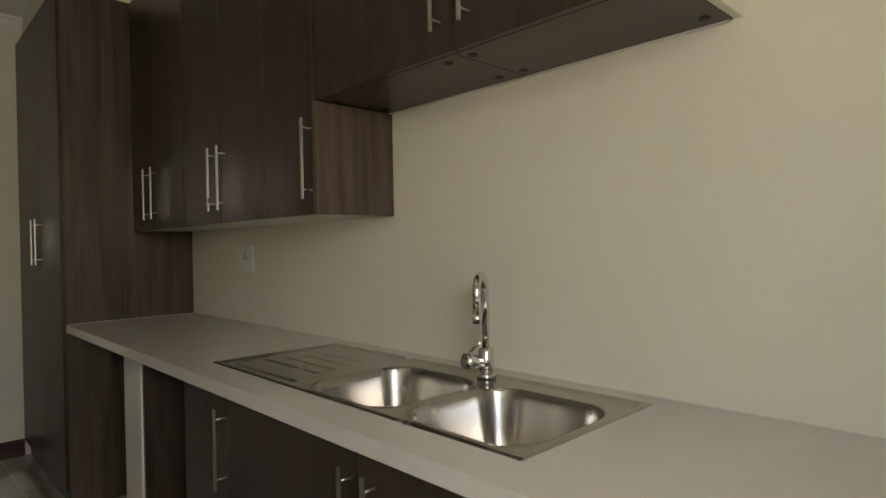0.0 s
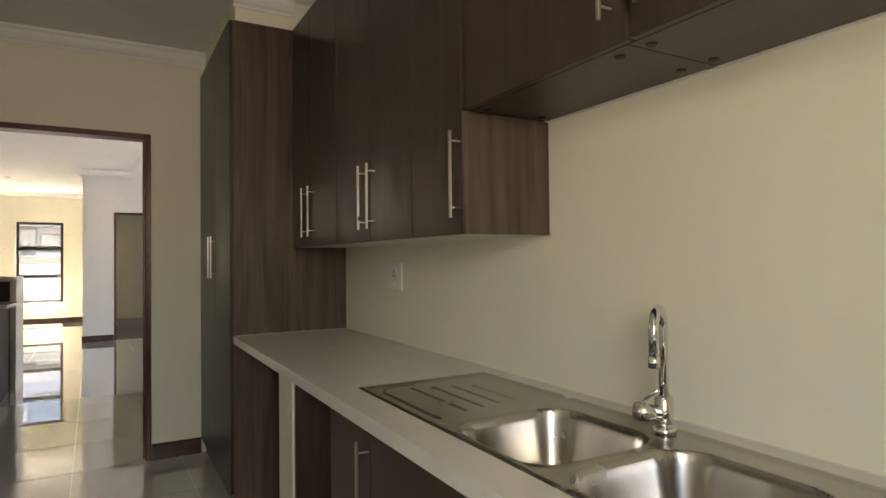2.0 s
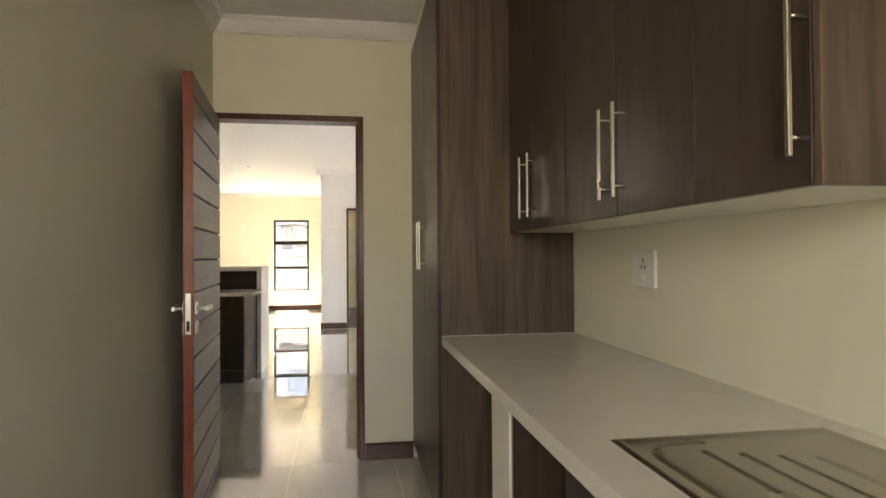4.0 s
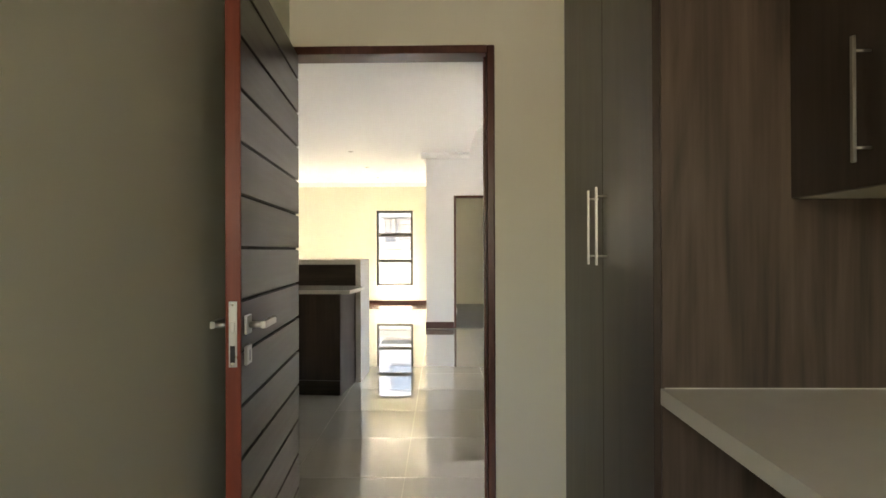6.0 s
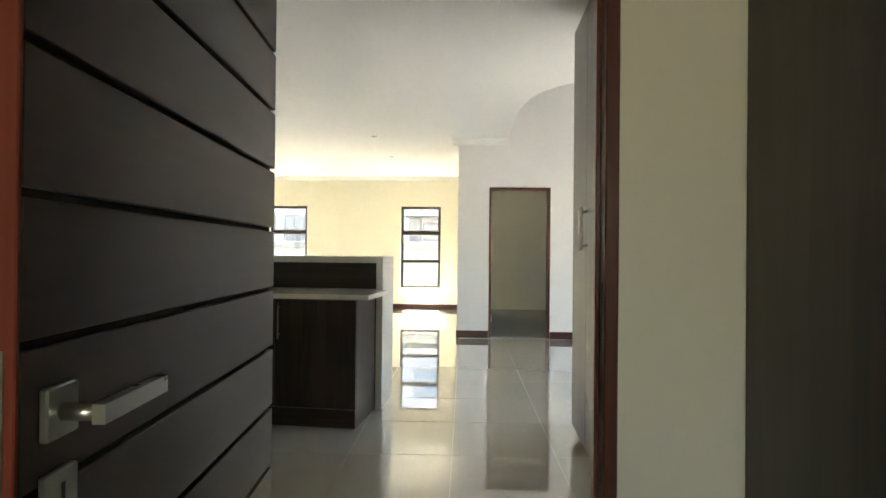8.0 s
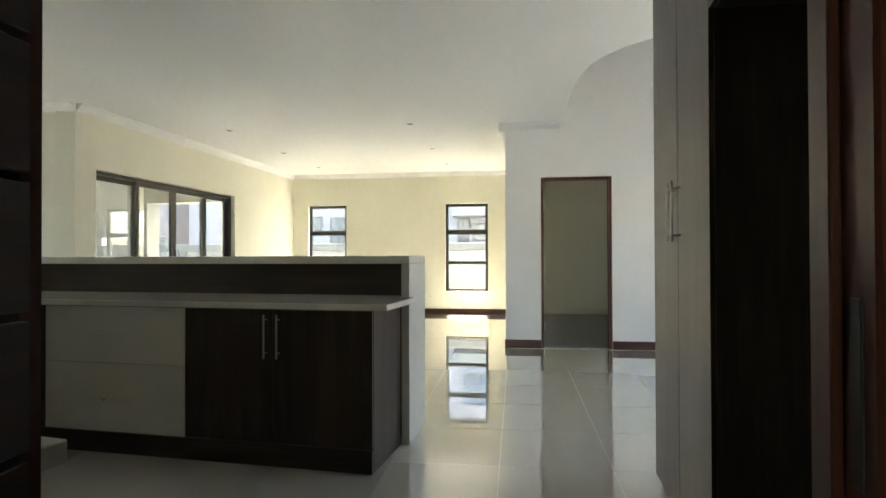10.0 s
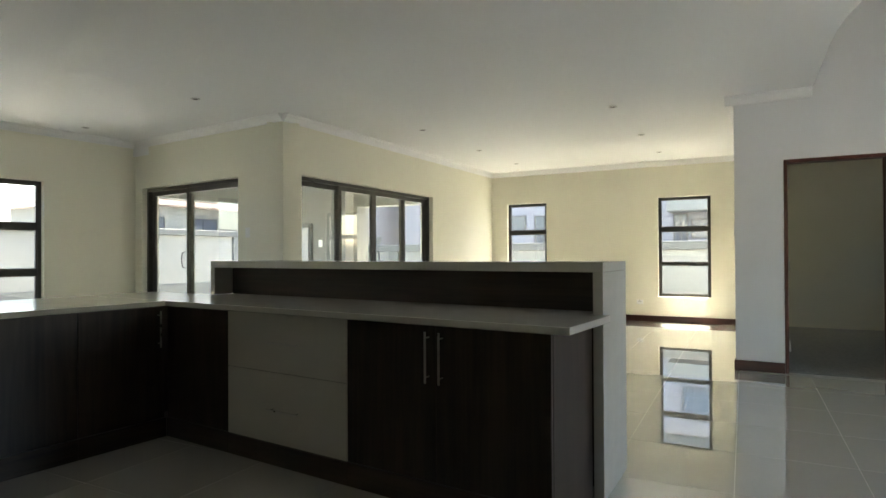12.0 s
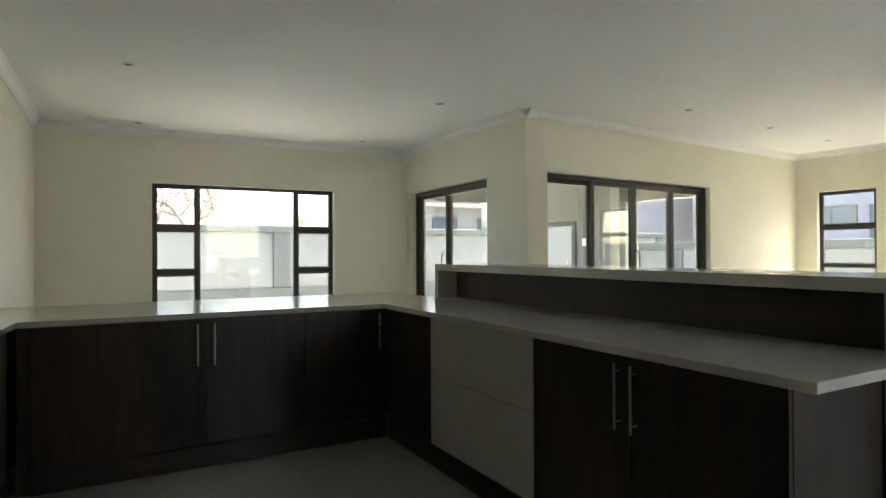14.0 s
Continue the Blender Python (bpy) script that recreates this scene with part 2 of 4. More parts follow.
def cornice(a, b, top=CZ):
    ob = structure("trim", profile_strip(math.dist(a, b), [(o, z - CZ + top) for o, z in CORNICE]), CEIL, "white moulded plaster cornice under the ceiling", "cornice")
    ob.matrix_basis = line_pose(a, b)
    return ob


def skirting(a, b):
    ob = structure("baseboard", profile_strip(math.dist(a, b), SKIRTING), SKIRT, "dark mahogany-stained timber skirting along the wall", "skirting")
    ob.matrix_basis = line_pose(a, b)
    return ob


# ---- plan ----
# The passage walls of the scullery, the living room and the slightly skewed kitchen wing.
SX0, SX1, SY0, SY1 = -3.985, 1.02, 0.015, 1.80          # scullery
DX = -3.985                                          # doorway wall
FARX = -14.72                                        # far wall of the living room
COLX, COLY = -10.70, 0.28                            # bedroom block
SLIDEY = -4.14                                       # wall with the four-leaf sliding door
J1, J2 = (-8.97, SLIDEY), (-9.24, -7.14)             # wall with the two-leaf sliding door
K = (-4.60, -7.54)                                   # kitchen corner
N = (-3.96, -0.105)
HALLY = 4.45

# floor
slab_bm = box(bmesh.new(), -14.9, SX1 + 0.1, -7.9, HALLY + 0.1, -0.15, -0.0025)
floor = structure("floor", slab_bm, GROUT, "polished cream porcelain tile floor with thin grey joints", "floor")
structure("bedroom_floor", slab(-14.9, COLX - 0.06, COLY + 0.10, HALLY, 0.0, 0.012), CARPET, "grey short-pile carpet behind the doorway", "carpet")

# scullery walls
wall("wall_scullery_north", (SX1, SY1), (-6.7, SY1), -0.15, 0, 3.0, CREAM, "cream-painted plaster wall behind the worktop")
wall("wall_scullery_south", (SX1, SY0), (DX + 0.0005, SY0), 0.12, 0, 3.0, CREAM, "cream-painted plaster wall beside the open door")
wall("wall_scullery_end", (SX1, SY1), (SX1, SY0), 0.15, 0, 3.0, CREAM, "cream-painted end wall with a window", [(1.10, 1.76, 1.05, 2.0)])
DOOR_A, DOOR_B, DOOR_H = -0.058, 0.89, 2.085
wall("wall_doorway", (DX, SY0 - 0.12), (DX, SY1), 0.105, 0, 3.0, CREAM, "cream-painted wall with a timber door frame", [(DOOR_A - SY0 + 0.12, DOOR_B - SY0 + 0.12, 0, DOOR_H)])

# living room and kitchen walls
W1, W2 = (-1.045, -0.215), (-3.82, -3.03)
WZ = (0.43, 2.13)
wall("wall_living_far", (FARX, SLIDEY), (FARX, COLY), 0.24, 0, 3.0, CREAM, "cream-painted far wall with two tall windows",
     [(W2[0] - SLIDEY, W2[1] - SLIDEY, *WZ), (W1[0] - SLIDEY, W1[1] - SLIDEY, *WZ)])
wall("wall_living_side", (FARX, COLY), (COLX, COLY), 0.12, 0, 3.0, CREAM, "cream-painted side wall of the living room")
wall("wall_bedroom_front", (COLX, COLY), (COLX, HALLY), 0.12, 0, 5.4, WHITE, "white-painted tall wall with a timber door frame", [(0.71 - COLY, 1.55 - COLY, 0, 2.08)])
wall("wall_bedroom_back", (-14.80, COLY + 0.12), (-14.80, HALLY), 0.15, 0, 2.72, CREAM, "cream-painted bedroom wall")
# Both openings are added out of view, sized to light the hall and bedroom.
wall("wall_hall_side", (-14.95, HALLY), (-6.5, HALLY), 0.2, 0, 5.4, WHITE, "white-painted hall wall with added openings for daylight, out of view",
     [(1.6, 2.3, 1.4, 1.8), (6.5, 8.1, 0.55, 2.2)])
wall("wall_hall_end", (-6.5, HALLY), (-6.5, SY1 + 0.15), 0.2, 0, 5.4, WHITE, "white-painted wall behind the tall cupboards")
SLIDE = (-12.35, -9.268)
wall("wall_patio_side", (J1[0], SLIDEY), (FARX - 0.24, SLIDEY), 0.24, 0, 3.0, CREAM, "cream-painted wall with a four-leaf sliding door",
     [(J1[0] - SLIDE[1], J1[0] - SLIDE[0], 0, 2.1)])
JL = math.dist(J1, J2)
SL1 = (0.78, 2.84)
wall("wall_patio_end", J2, J1, 0.24, 0, 3.0, CREAM, "cream-painted wall with a two-leaf sliding door", [(JL - SL1[1], JL - SL1[0], 0, 2.1)])
KL = math.dist(K, J2)
KW = (1.20, 3.52)
wall("wall_kitchen_window", K, J2, 0.24, 0, 3.0, CREAM, "cream-painted wall with a wide three-part window", [(KW[0], KW[1], 0.42, 2.1)])
wall("wall_kitchen_side", N, K, 0.2, 0, 3.0, CREAM, "cream-painted kitchen side wall")


# ceilings
def ceiling_mesh():
    """The main ceiling, with a curved edge round the open stair hall."""
    bm = bmesh.new()
    edge = [(COLX, 0.955), (-9.35, 0.985), (-9.05, 1.0), (-8.80, 1.03), (-8.55, 1.08), (-8.32, 1.17), (-8.12, 1.31), (-7.97, 1.48), (-7.88, 1.70), (-7.84, 1.95)]
    low = [(FARX - 0.2, COLY + 0.1), (FARX - 0.2, SLIDEY - 0.1), (J1[0] - 0.1, SLIDEY - 0.1), (J2[0] - 0.1, J2[1] - 0.2), (K[0] + 0.1, K[1] - 0.2), (-3.75, -0.05), (-4.04, 0.0), (-4.04, 1.9), (-6.6, 1.9), (-6.6, HALLY), (-7.84, HALLY)]
    ring = [*low, *edge[::-1], (COLX, COLY + 0.1)]
    lo, hi = [bm.verts.new((x, y, CZ)) for x, y in ring], [bm.verts.new((x, y, CZ + 0.28)) for x, y in ring]
    bm.faces.new(lo)
    bm.faces.new(hi)
    for k in range(len(ring)):
        bm.faces.new((lo[k], lo[(k + 1) % len(ring)], hi[(k + 1) % len(ring)], hi[k]))
    bmesh.ops.triangulate(bm, faces=[f for f in bm.faces if len(f.verts) > 4])
    return bm


structure("ceiling", ceiling_mesh(), CEIL, "smooth white ceiling with a curved edge at the stair hall", "ceiling")
structure("scullery_ceiling", slab(DX - 0.05, SX1 + 0.15, SY0 - 0.11, SY1 + 0.14, SCZ, SCZ + 0.2), CEIL, "smooth white scullery ceiling", "ceiling")
structure("bedroom_ceiling", slab(-14.95, COLX - 0.12, COLY + 0.1, HALLY + 0.1, CZ - 0.02, CZ + 0.2), CEIL, "white bedroom ceiling", "ceiling")
structure("hall_ceiling", slab(COLX - 0.15, -6.0, 0.2, HALLY + 0.2, 5.4, 5.6), CEIL, "white ceiling high over the stair hall", "ceiling")
# Unseen slab, added to block the sky from the upper hall wall.
structure("hall_sky_blocker", slab(-6.5, -6.3, 0.4505, SY1 + 0.1495, CZ + 0.2805, 5.399), WHITE, "added white slab out of view that keeps sky light off the stair hall", "wall")
structure("wall_hall_upper", slab(COLX, -6.1, 0.3, 0.45, CZ + 0.28, 5.4), WHITE, "white-painted upper wall of the stair hall", "wall")

for a, b in (((FARX, SLIDEY), (FARX, COLY)), ((FARX, COLY), (COLX, COLY)), ((J1[0], SLIDEY), (FARX, SLIDEY)), (J2, J1), (N, K), (K, J2),
             ((COLX, COLY - 0.08), (COLX, 0.955)), ((-14.80, COLY + 0.12), (-14.80, HALLY))):
    cornice(a, b)
for a, b in (((DX, SY0), (DX, 1.30)), ((SX1, SY0), (DX, SY0)), ((-0.03, SY1), (SX1, SY1))):
    cornice(a, b, SCZ)
for a, b in (((DX, DOOR_B + 0.002), (DX, 1.185)), ((FARX, SLIDEY), (FARX, COLY)), ((FARX, COLY), (COLX, COLY)), ((COLX, COLY - 0.012), (COLX, 0.708)), ((COLX, 1.552), (COLX, HALLY)),
             ((SLIDE[0] - 0.05, SLIDEY), (FARX, SLIDEY)), ((SX1, SY0), (DX + 0.95, SY0))):
    skirting(a, b)


# ---- doors and windows ----
def door_frame(name, a, b, height, label, depth=0.105):
    """A rebated timber frame in a doorway; a to b is the opening's width on the wall's inner face."""
    L = math.dist(a, b)
    t = thing(name, label, "door frame", line_pose(a, b), kind="structure")
    for s0, s1 in ((0.001, 0.028 if L < 0.85 else 0.013), (L - 0.034, L - 0.001)):
        bm = slab(s0, s1, -0.010, depth + 0.010, 0.001, height - 0.001, 0.004)
        part("jamb", bm, FRAMEWOOD, t)
        stop = (s1, s1 + 0.006) if s0 < 0.1 else (s0 - 0.012, s0)
        part("door_stop", slab(stop[0], stop[1], 0.045, 0.085, 0.002, height - 0.035, 0.002), FRAMEWOOD, t)
    part("head", slab(0.029, L - 0.034, -0.010, depth + 0.010, height - 0.035, height - 0.001, 0.003), FRAMEWOOD, t)
    return t


df1 = door_frame("door_1_frame", (DX, DOOR_A), (DX, DOOR_B), DOOR_H, "dark mahogany-stained timber door frame")
part("strike_plate", slab(DOOR_B - DOOR_A - 0.037, DOOR_B - DOOR_A - 0.0335, 0.012, 0.030, 0.93, 1.10, 0.001), ALU, df1, "dark steel strike plate")
df2 = door_frame("door_2_frame", (COLX, 0.711), (COLX, 1.549), 2.08, "dark mahogany-stained timber frame of the bedroom doorway", 0.12)
for z in (0.22, 1.0, 1.80):
    bm = tube(bmesh.new(), [(0.040, -0.014, z), (0.040, -0.014, z + 0.10)], 0.007)
    box(bm, 0.034, 0.0365, -0.008, 0.02, z, z + 0.10)
    part("hinge", bm, SATIN, df2)

# the scullery door leaf: boards with grooves, mahogany lipping, lever handles and lock plate
leaf = thing("door_1", "open dark-stained timber door with horizontal grooves and steel levers", "door", pose(DX + 0.012, 0.013, 0.006, 0, 0, 5.25), kind="structure")
LW, LH, LT = 0.915, 2.04, 0.042
core = box(bmesh.new(), 0.004, LW - 0.007, 0.012, LT - 0.012, 0.004, LH - 0.004)
part("core", core, GROOVE, leaf, "dark recessed grooves")
zs = [0.0] + [0.066 + 0.1437 * k for k in range(14)] + [LH]
for z0, z1 in zip(zs, zs[1:]):
    part("board", slab(0.003, LW - 0.006, 0.0, LT, z0 + 0.0050, z1 - 0.0050, 0.0015), DOORWOOD, leaf)
part("lipping", slab(LW - 0.007, LW, 0.0005, LT - 0.0005, 0.0, LH, 0.0015), MAHOG, leaf, "reddish mahogany edge strip")
lock = part("lock_plate", slab(LW - 0.001, LW + 0.002, 0.010, 0.032, 0.892, 1.070, 0.0008), SATIN, leaf, "brushed steel lock faceplate")
part("latch_bolt", slab(LW + 0.001, LW + 0.006, 0.014, 0.027, 0.985, 1.015, 0.002), SATIN, lock)
part("dead_bolt_slot", slab(LW + 0.001, LW + 0.0032, 0.014, 0.027, 0.905, 0.950), SLOT, lock)
for z in (0.902, 1.060):
    part("screw", tube(bmesh.new(), [(LW + 0.001, 0.021, z), (LW + 0.0035, 0.021, z)], 0.004, 8), CHROME, lock)
for side, y0 in ((1, LT), (-1, 0.0)):
    ya, yb = (y0, y0 + 0.009) if side > 0 else (y0 - 0.009, y0)
    rose = part("handle_rose", slab(LW - 0.085, LW - 0.032, ya, yb, 0.975, 1.028, 0.002), SATIN, leaf, "square brushed steel rose")
    bm = tube(bmesh.new(), [(LW - 0.058, y0 + side * 0.008, 1.0), (LW - 0.058, y0 + side * 0.050, 1.0)], 0.009, 12)
    box(bm, LW - 0.19, LW - 0.048, min(y0 + side * 0.042, y0 + side * 0.055), max(y0 + side * 0.042, y0 + side * 0.055), 0.990, 1.010)
    part("lever", bm, SATIN, rose)
    key = part("key_escutcheon", slab(LW - 0.085, LW - 0.032, ya, yb, 0.890, 0.943, 0.002), SATIN, leaf, "square brushed steel escutcheon")
    part("keyhole", slab(LW - 0.061, LW - 0.056, yb if side > 0 else ya - 0.0008, yb + 0.0008 if side > 0 else ya, 0.900, 0.930), SLOT, key)
for z in (0.2, 1.0, 1.8):
    part("hinge", tube(bmesh.new(), [(-0.005, -0.004, z), (-0.005, -0.004, z + 0.1)], 0.007), SATIN, leaf)


def frame_bars(t, name, s0, s1, z0, z1, w, y0, y1, mat=None, parent=None):
    """Four bars round an opening in local x, z; returns their one mesh."""
    bm = bmesh.new()
    box(bm, s0, s0 + w, y0, y1, z0, z1)
    box(bm, s1 - w, s1, y0, y1, z0, z1)
    box(bm, s0 + w, s1 - w, y0, y1, z0, z0 + w)
    box(bm, s0 + w, s1 - w, y0, y1, z1 - w, z1)
    return part(name, bm, mat or ALU, parent or t)


def pane(t, s0, s1, z0, z1, y):
    p = part("pane", box(bmesh.new(), s0, s1, y, y + 0.005, z0, z1), GLASS, t)
    p.visible_shadow = False
    return p


def tall_window(name, a, b, label):
    """A narrow three-light window: opening sash above and in the middle, fixed light below."""
    L = math.dist(a, b)
    t = thing(name, label, "window", line_pose(a, b), kind="structure")
    z0, z1 = WZ
    y = 0.07
    frame_bars(t, "window_frame", 0.002, L - 0.002, z0 + 0.002, z1 - 0.002, 0.038, y, y + 0.06)
    za, zb = 0.99, 1.585
    part("transom", slab(0.04, L - 0.04, y + 0.002, y + 0.058, za - 0.022, za + 0.022, 0.003), ALU, t)
    part("transom", slab(0.04, L - 0.04, y + 0.002, y + 0.058, zb - 0.038, zb + 0.030, 0.003), ALU, t)
    for c0, c1 in ((z0 + 0.04, za - 0.022), (za + 0.022, zb - 0.038), (zb + 0.030, z1 - 0.04)):
        s = frame_bars(t, "sash", 0.0405, L - 0.0405, c0 + 0.0005, c1 - 0.0005, 0.014, y + 0.008, y + 0.045)
        pane(t, 0.054, L - 0.054, c0 + 0.014, c1 - 0.014, y + 0.025)
    part("stay", slab(L / 2 - 0.05, L / 2 + 0.05, y - 0.012, y + 0.002, zb + 0.034, zb + 0.046, 0.002), ALU, t)
    part("window_sill", slab(-0.02, L + 0.02, 0.13, 0.30, z0 - 0.05, z0 - 0.002, 0.005), EXT, t)
    return t


tall_window("window_1", (FARX, W1[0]), (FARX, W1[1]), "tall dark-bronze aluminium window with three panes")
tall_window("window_2", (FARX, W2[0]), (FARX, W2[1]), "tall dark-bronze aluminium window with three panes")


def kitchen_window():
    t = thing("window_3", "wide dark-bronze aluminium window with opening side lights", "window", line_pose(K, J2), kind="structure")
    o = KW[0]
    L = KW[1] - KW[0]
    z0, z1, y = 0.42, 2.1, 0.07
    frame_bars(t, "window_frame", o + 0.002, o + L - 0.002, z0 + 0.002, z1 - 0.002, 0.042, y, y + 0.06)
    mull = (o + 0.53, o + L - 0.53)
    for s in mull:
        part("mullion", slab(s - 0.028, s + 0.028, y + 0.002, y + 0.058, z0 + 0.044, z1 - 0.044, 0.003), ALU, t)
    for s0, s1 in ((o + 0.044, mull[0] - 0.028), (mull[1] + 0.028, o + L - 0.044)):
        for zt in (0.985, 1.545):
            part("transom", slab(s0, s1, y + 0.003, y + 0.057, zt - 0.038, zt + 0.030, 0.003), ALU, t)
        for c0, c1 in ((z0 + 0.044, 0.985 - 0.038), (0.985 + 0.03, 1.545 - 0.038), (1.545 + 0.03, z1 - 0.044)):
            frame_bars(t, "sash", s0 + 0.0005, s1 - 0.0005, c0 + 0.0005, c1 - 0.0005, 0.016, y + 0.008, y + 0.045)
            pane(t, s0 + 0.016, s1 - 0.016, c0 + 0.016, c1 - 0.016, y + 0.025)
    pane(t, mull[0] + 0.028, mull[1] - 0.028, z0 + 0.044, z1 - 0.044, y + 0.03)
    part("window_sill", slab(o - 0.02, o + L + 0.02, 0.13, 0.30, z0 - 0.05, z0 - 0.002, 0.005), EXT, t)


kitchen_window()


def pull_handle(t, s, z, y, flip=1):
    bm = tube(bmesh.new(), [(s, y, z - 0.11), (s + 0.03 * flip, y - 0.035, z - 0.09), (s + 0.035 * flip, y - 0.045, z), (s + 0.03 * flip, y - 0.035, z + 0.09), (s, y, z + 0.11)], 0.008, 8)
    part("pull_handle", bm, ALU, t, "curved dark metal pull handle")


def sliding_door(name, m, cuts, label, handles):
    """Aluminium sliding leaves between the cuts along local x."""
    t = thing(name, label, "sliding door", m, kind="structure")
    s0, s1 = cuts[0], cuts[-1]
    y = 0.07
    frame_bars(t, "door_frame", s0 + 0.002, s1 - 0.002, 0.002, 2.098, 0.042, y, y + 0.10)
    for i, (a, b) in enumerate(zip(cuts, cuts[1:])):
        yy = y + 0.008 + (0.044 if i in (0, len(cuts) - 2) and len(cuts) > 3 or (len(cuts) == 3 and i == 0) else 0.0)
        a2, b2 = max(a - 0.028, s0 + 0.043), min(b + 0.028, s1 - 0.043)
        if len(cuts) == 5:
            a2, b2 = (a + 0.0005 if i == 2 else a2), (b - 0.0005 if i == 1 else b2)
        leaf_ = frame_bars(t, "sliding_leaf", a2, b2, 0.045, 2.055, 0.056, yy, yy + 0.036)
        pane(t, a2 + 0.056, b2 - 0.056, 0.101, 1.999, yy + 0.016)
    for s, f in handles:
        pull_handle(t, s, 1.12, y + 0.004, f)
    return t


o4 = J1[0]
sliding_door("door_3", line_pose((J1[0], SLIDEY), (FARX, SLIDEY)), [o4 - SLIDE[1], o4 + 10.07, o4 + 10.81, o4 + 11.60, o4 - SLIDE[0]], "four-leaf dark-bronze aluminium sliding glass door", [(o4 + 10.785, -1), (o4 + 10.835, 1)])
sliding_door("door_4", line_pose(J2, J1), [JL - SL1[1], JL - 1.90, JL - SL1[0]], "two-leaf dark-bronze aluminium sliding glass door", [(JL - 1.93, -1)])


# ---- kitchen furniture ----
def bar_handle(parent, p0, p1, out, r=0.0048, inset=0.028):
    """A flat bar on two thin posts; p0 and p1 are the bar's ends on the door face, out the way off it."""
    p0, p1, out = Vector(p0), Vector(p1), Vector(out)
    d = (p1 - p0).normalized()
    side = d.cross(out)
    length = (p1 - p0).length
    turn = Matrix((d, side, out)).transposed().to_4x4()
    bm = box(bmesh.new(), 0, length, -r, r, 0.030, 0.037, Matrix.Translation(p0) @ turn)
    bmesh.ops.bevel(bm, geom=list(bm.edges), offset=0.001, segments=1, affect="EDGES")
    for q in (p0 + d * inset, p1 - d * inset):
        tube(bm, [q - out * 0.001, q + out * 0.031], 0.003, 8)
    return part("handle", bm, SATIN, parent, "slim brushed steel bar handle")


def cabinet(name, label, x0, x1, y0, y1, z0, z1, doors, m=None, face=-1, body=None, front=None, plinth=0.0, group=""):
    """A cabinet along local x, its doors on the y0 side. doors: (x0, x1, z0, z1, (handle ends) or None, material)."""
    t = thing(name, label, "cabinet", m, group)
    part("body", slab(x0 + 0.0005, x1 - 0.0005, y0 + 0.019, y1, z0 + plinth, z1, 0.001), body or WOOD, t)
    if plinth:
        part("plinth", slab(x0 + 0.0008, x1 - 0.0008, y0 + 0.03, y0 + 0.05, 0.001, z0 + plinth, 0.001), WOOD_H, t)
    for a, b, c, d, h, mat, nm in doors:
        dr = part(nm, slab(a + 0.0015, b - 0.0015, y0, y0 + 0.0185, c + 0.0015, d - 0.0015, 0.0012), mat or WOOD, t)
        if h:
            bar_handle(dr, (h[0], y0, h[1]), (h[2], y0, h[3]), (0, -1, 0))
    return t


# scullery: tall cupboard, wall units, base units, worktop, sink, tap
TX = -2.88
cabinet("tall_cupboard", "tall dark walnut-laminate cupboard with two doors", DX + 0.003, TX - 0.018, 1.185, SY1 - 0.002, 0.0, 2.49,
        [(DX + 0.003, -3.351, 0.09, 2.49, (-3.405, 1.165, -3.405, 1.405), None, "door"), (-3.351, TX, 0.09, 2.49, (-3.297, 1.165, -3.297, 1.405), None, "door")], plinth=0.088)
tc = bpy.data.objects["tall_cupboard"]
part("side_panel", slab(TX - 0.0175, TX, 1.204, SY1 - 0.002, 0.0, 2.49, 0.001), WALNUT, tc, "lighter walnut side panel with open grain")
structure("bulkhead", slab(DX, TX - 0.002, 1.215, SY1, 2.491, SCZ), CREAM, "cream plaster bulkhead over the tall cupboard", "bulkhead")
cornice((TX - 0.002, 1.205), (TX - 0.002, 1.506), SCZ)
UF, UB, UT = 1.505, 1.33, 2.49
HB = 1.668


def wall_unit(x0, x1, zb, doors, label):
    t = thing("wall_cabinet", label, "cabinet", group="scullery wall cabinets")
    part("body", slab(x0 + 0.0005, x1 - 0.0005, UF + 0.019, SY1 - 0.002, zb + 0.017, UT, 0.001), WOOD, t)
    part("underside", slab(x0 + 0.001, x1 - 0.001, UF + 0.019, SY1 - 0.002, zb, zb + 0.0165, 0.001), MELAMINE if zb < 1.5 else WOOD_H, t, "pale melamine underside" if zb < 1.5 else "dark laminate underside with pale back edge")
    for a, b, h in doors:
        dr = part("door", slab(a + 0.0015, b - 0.0015, UF, UF + 0.0185, zb + 0.001, UT - 0.002, 0.0012), WOOD, t)
        bar_handle(dr, (h, UF, zb + 0.045), (h, UF, zb + 0.285), (0, -1, 0))
    return t


wall_unit(TX + 0.001, -2.19, UB, [(TX + 0.001, -2.57, -2.612), (-2.57, -2.19, -2.507)], "dark walnut-laminate wall cabinet with two doors")
wall_unit(-2.19, -1.465, UB, [(-2.19, -1.815, -1.855), (-1.815, -1.465, -1.770)], "dark walnut-laminate wall cabinet with two doors")
u3 = wall_unit(-1.465, -1.157, UB, [(-1.465, -1.1575, -1.166)], "narrow dark walnut-laminate wall cabinet with a pale grained side")
part("side_panel", slab(-1.1568, -1.140, UF + 0.0005, SY1 - 0.002, UB, HB - 0.002, 0.001), WALNUT, u3, "walnut side panel with open grain")
hu1 = wall_unit(-1.1395, -0.575, HB, [(-1.1395, -0.556, -0.598)], "high dark walnut-laminate wall cabinet over the sink")
hu2 = wall_unit(-0.575, -0.063, HB, [(-0.556, -0.063, -0.508)], "high dark walnut-laminate wall cabinet over the sink")
part("side_panel", slab(-0.0625, -0.045, UF + 0.002, SY1 - 0.002, HB, UT, 0.001), MELAMINE, hu2, "pale melamine end panel")
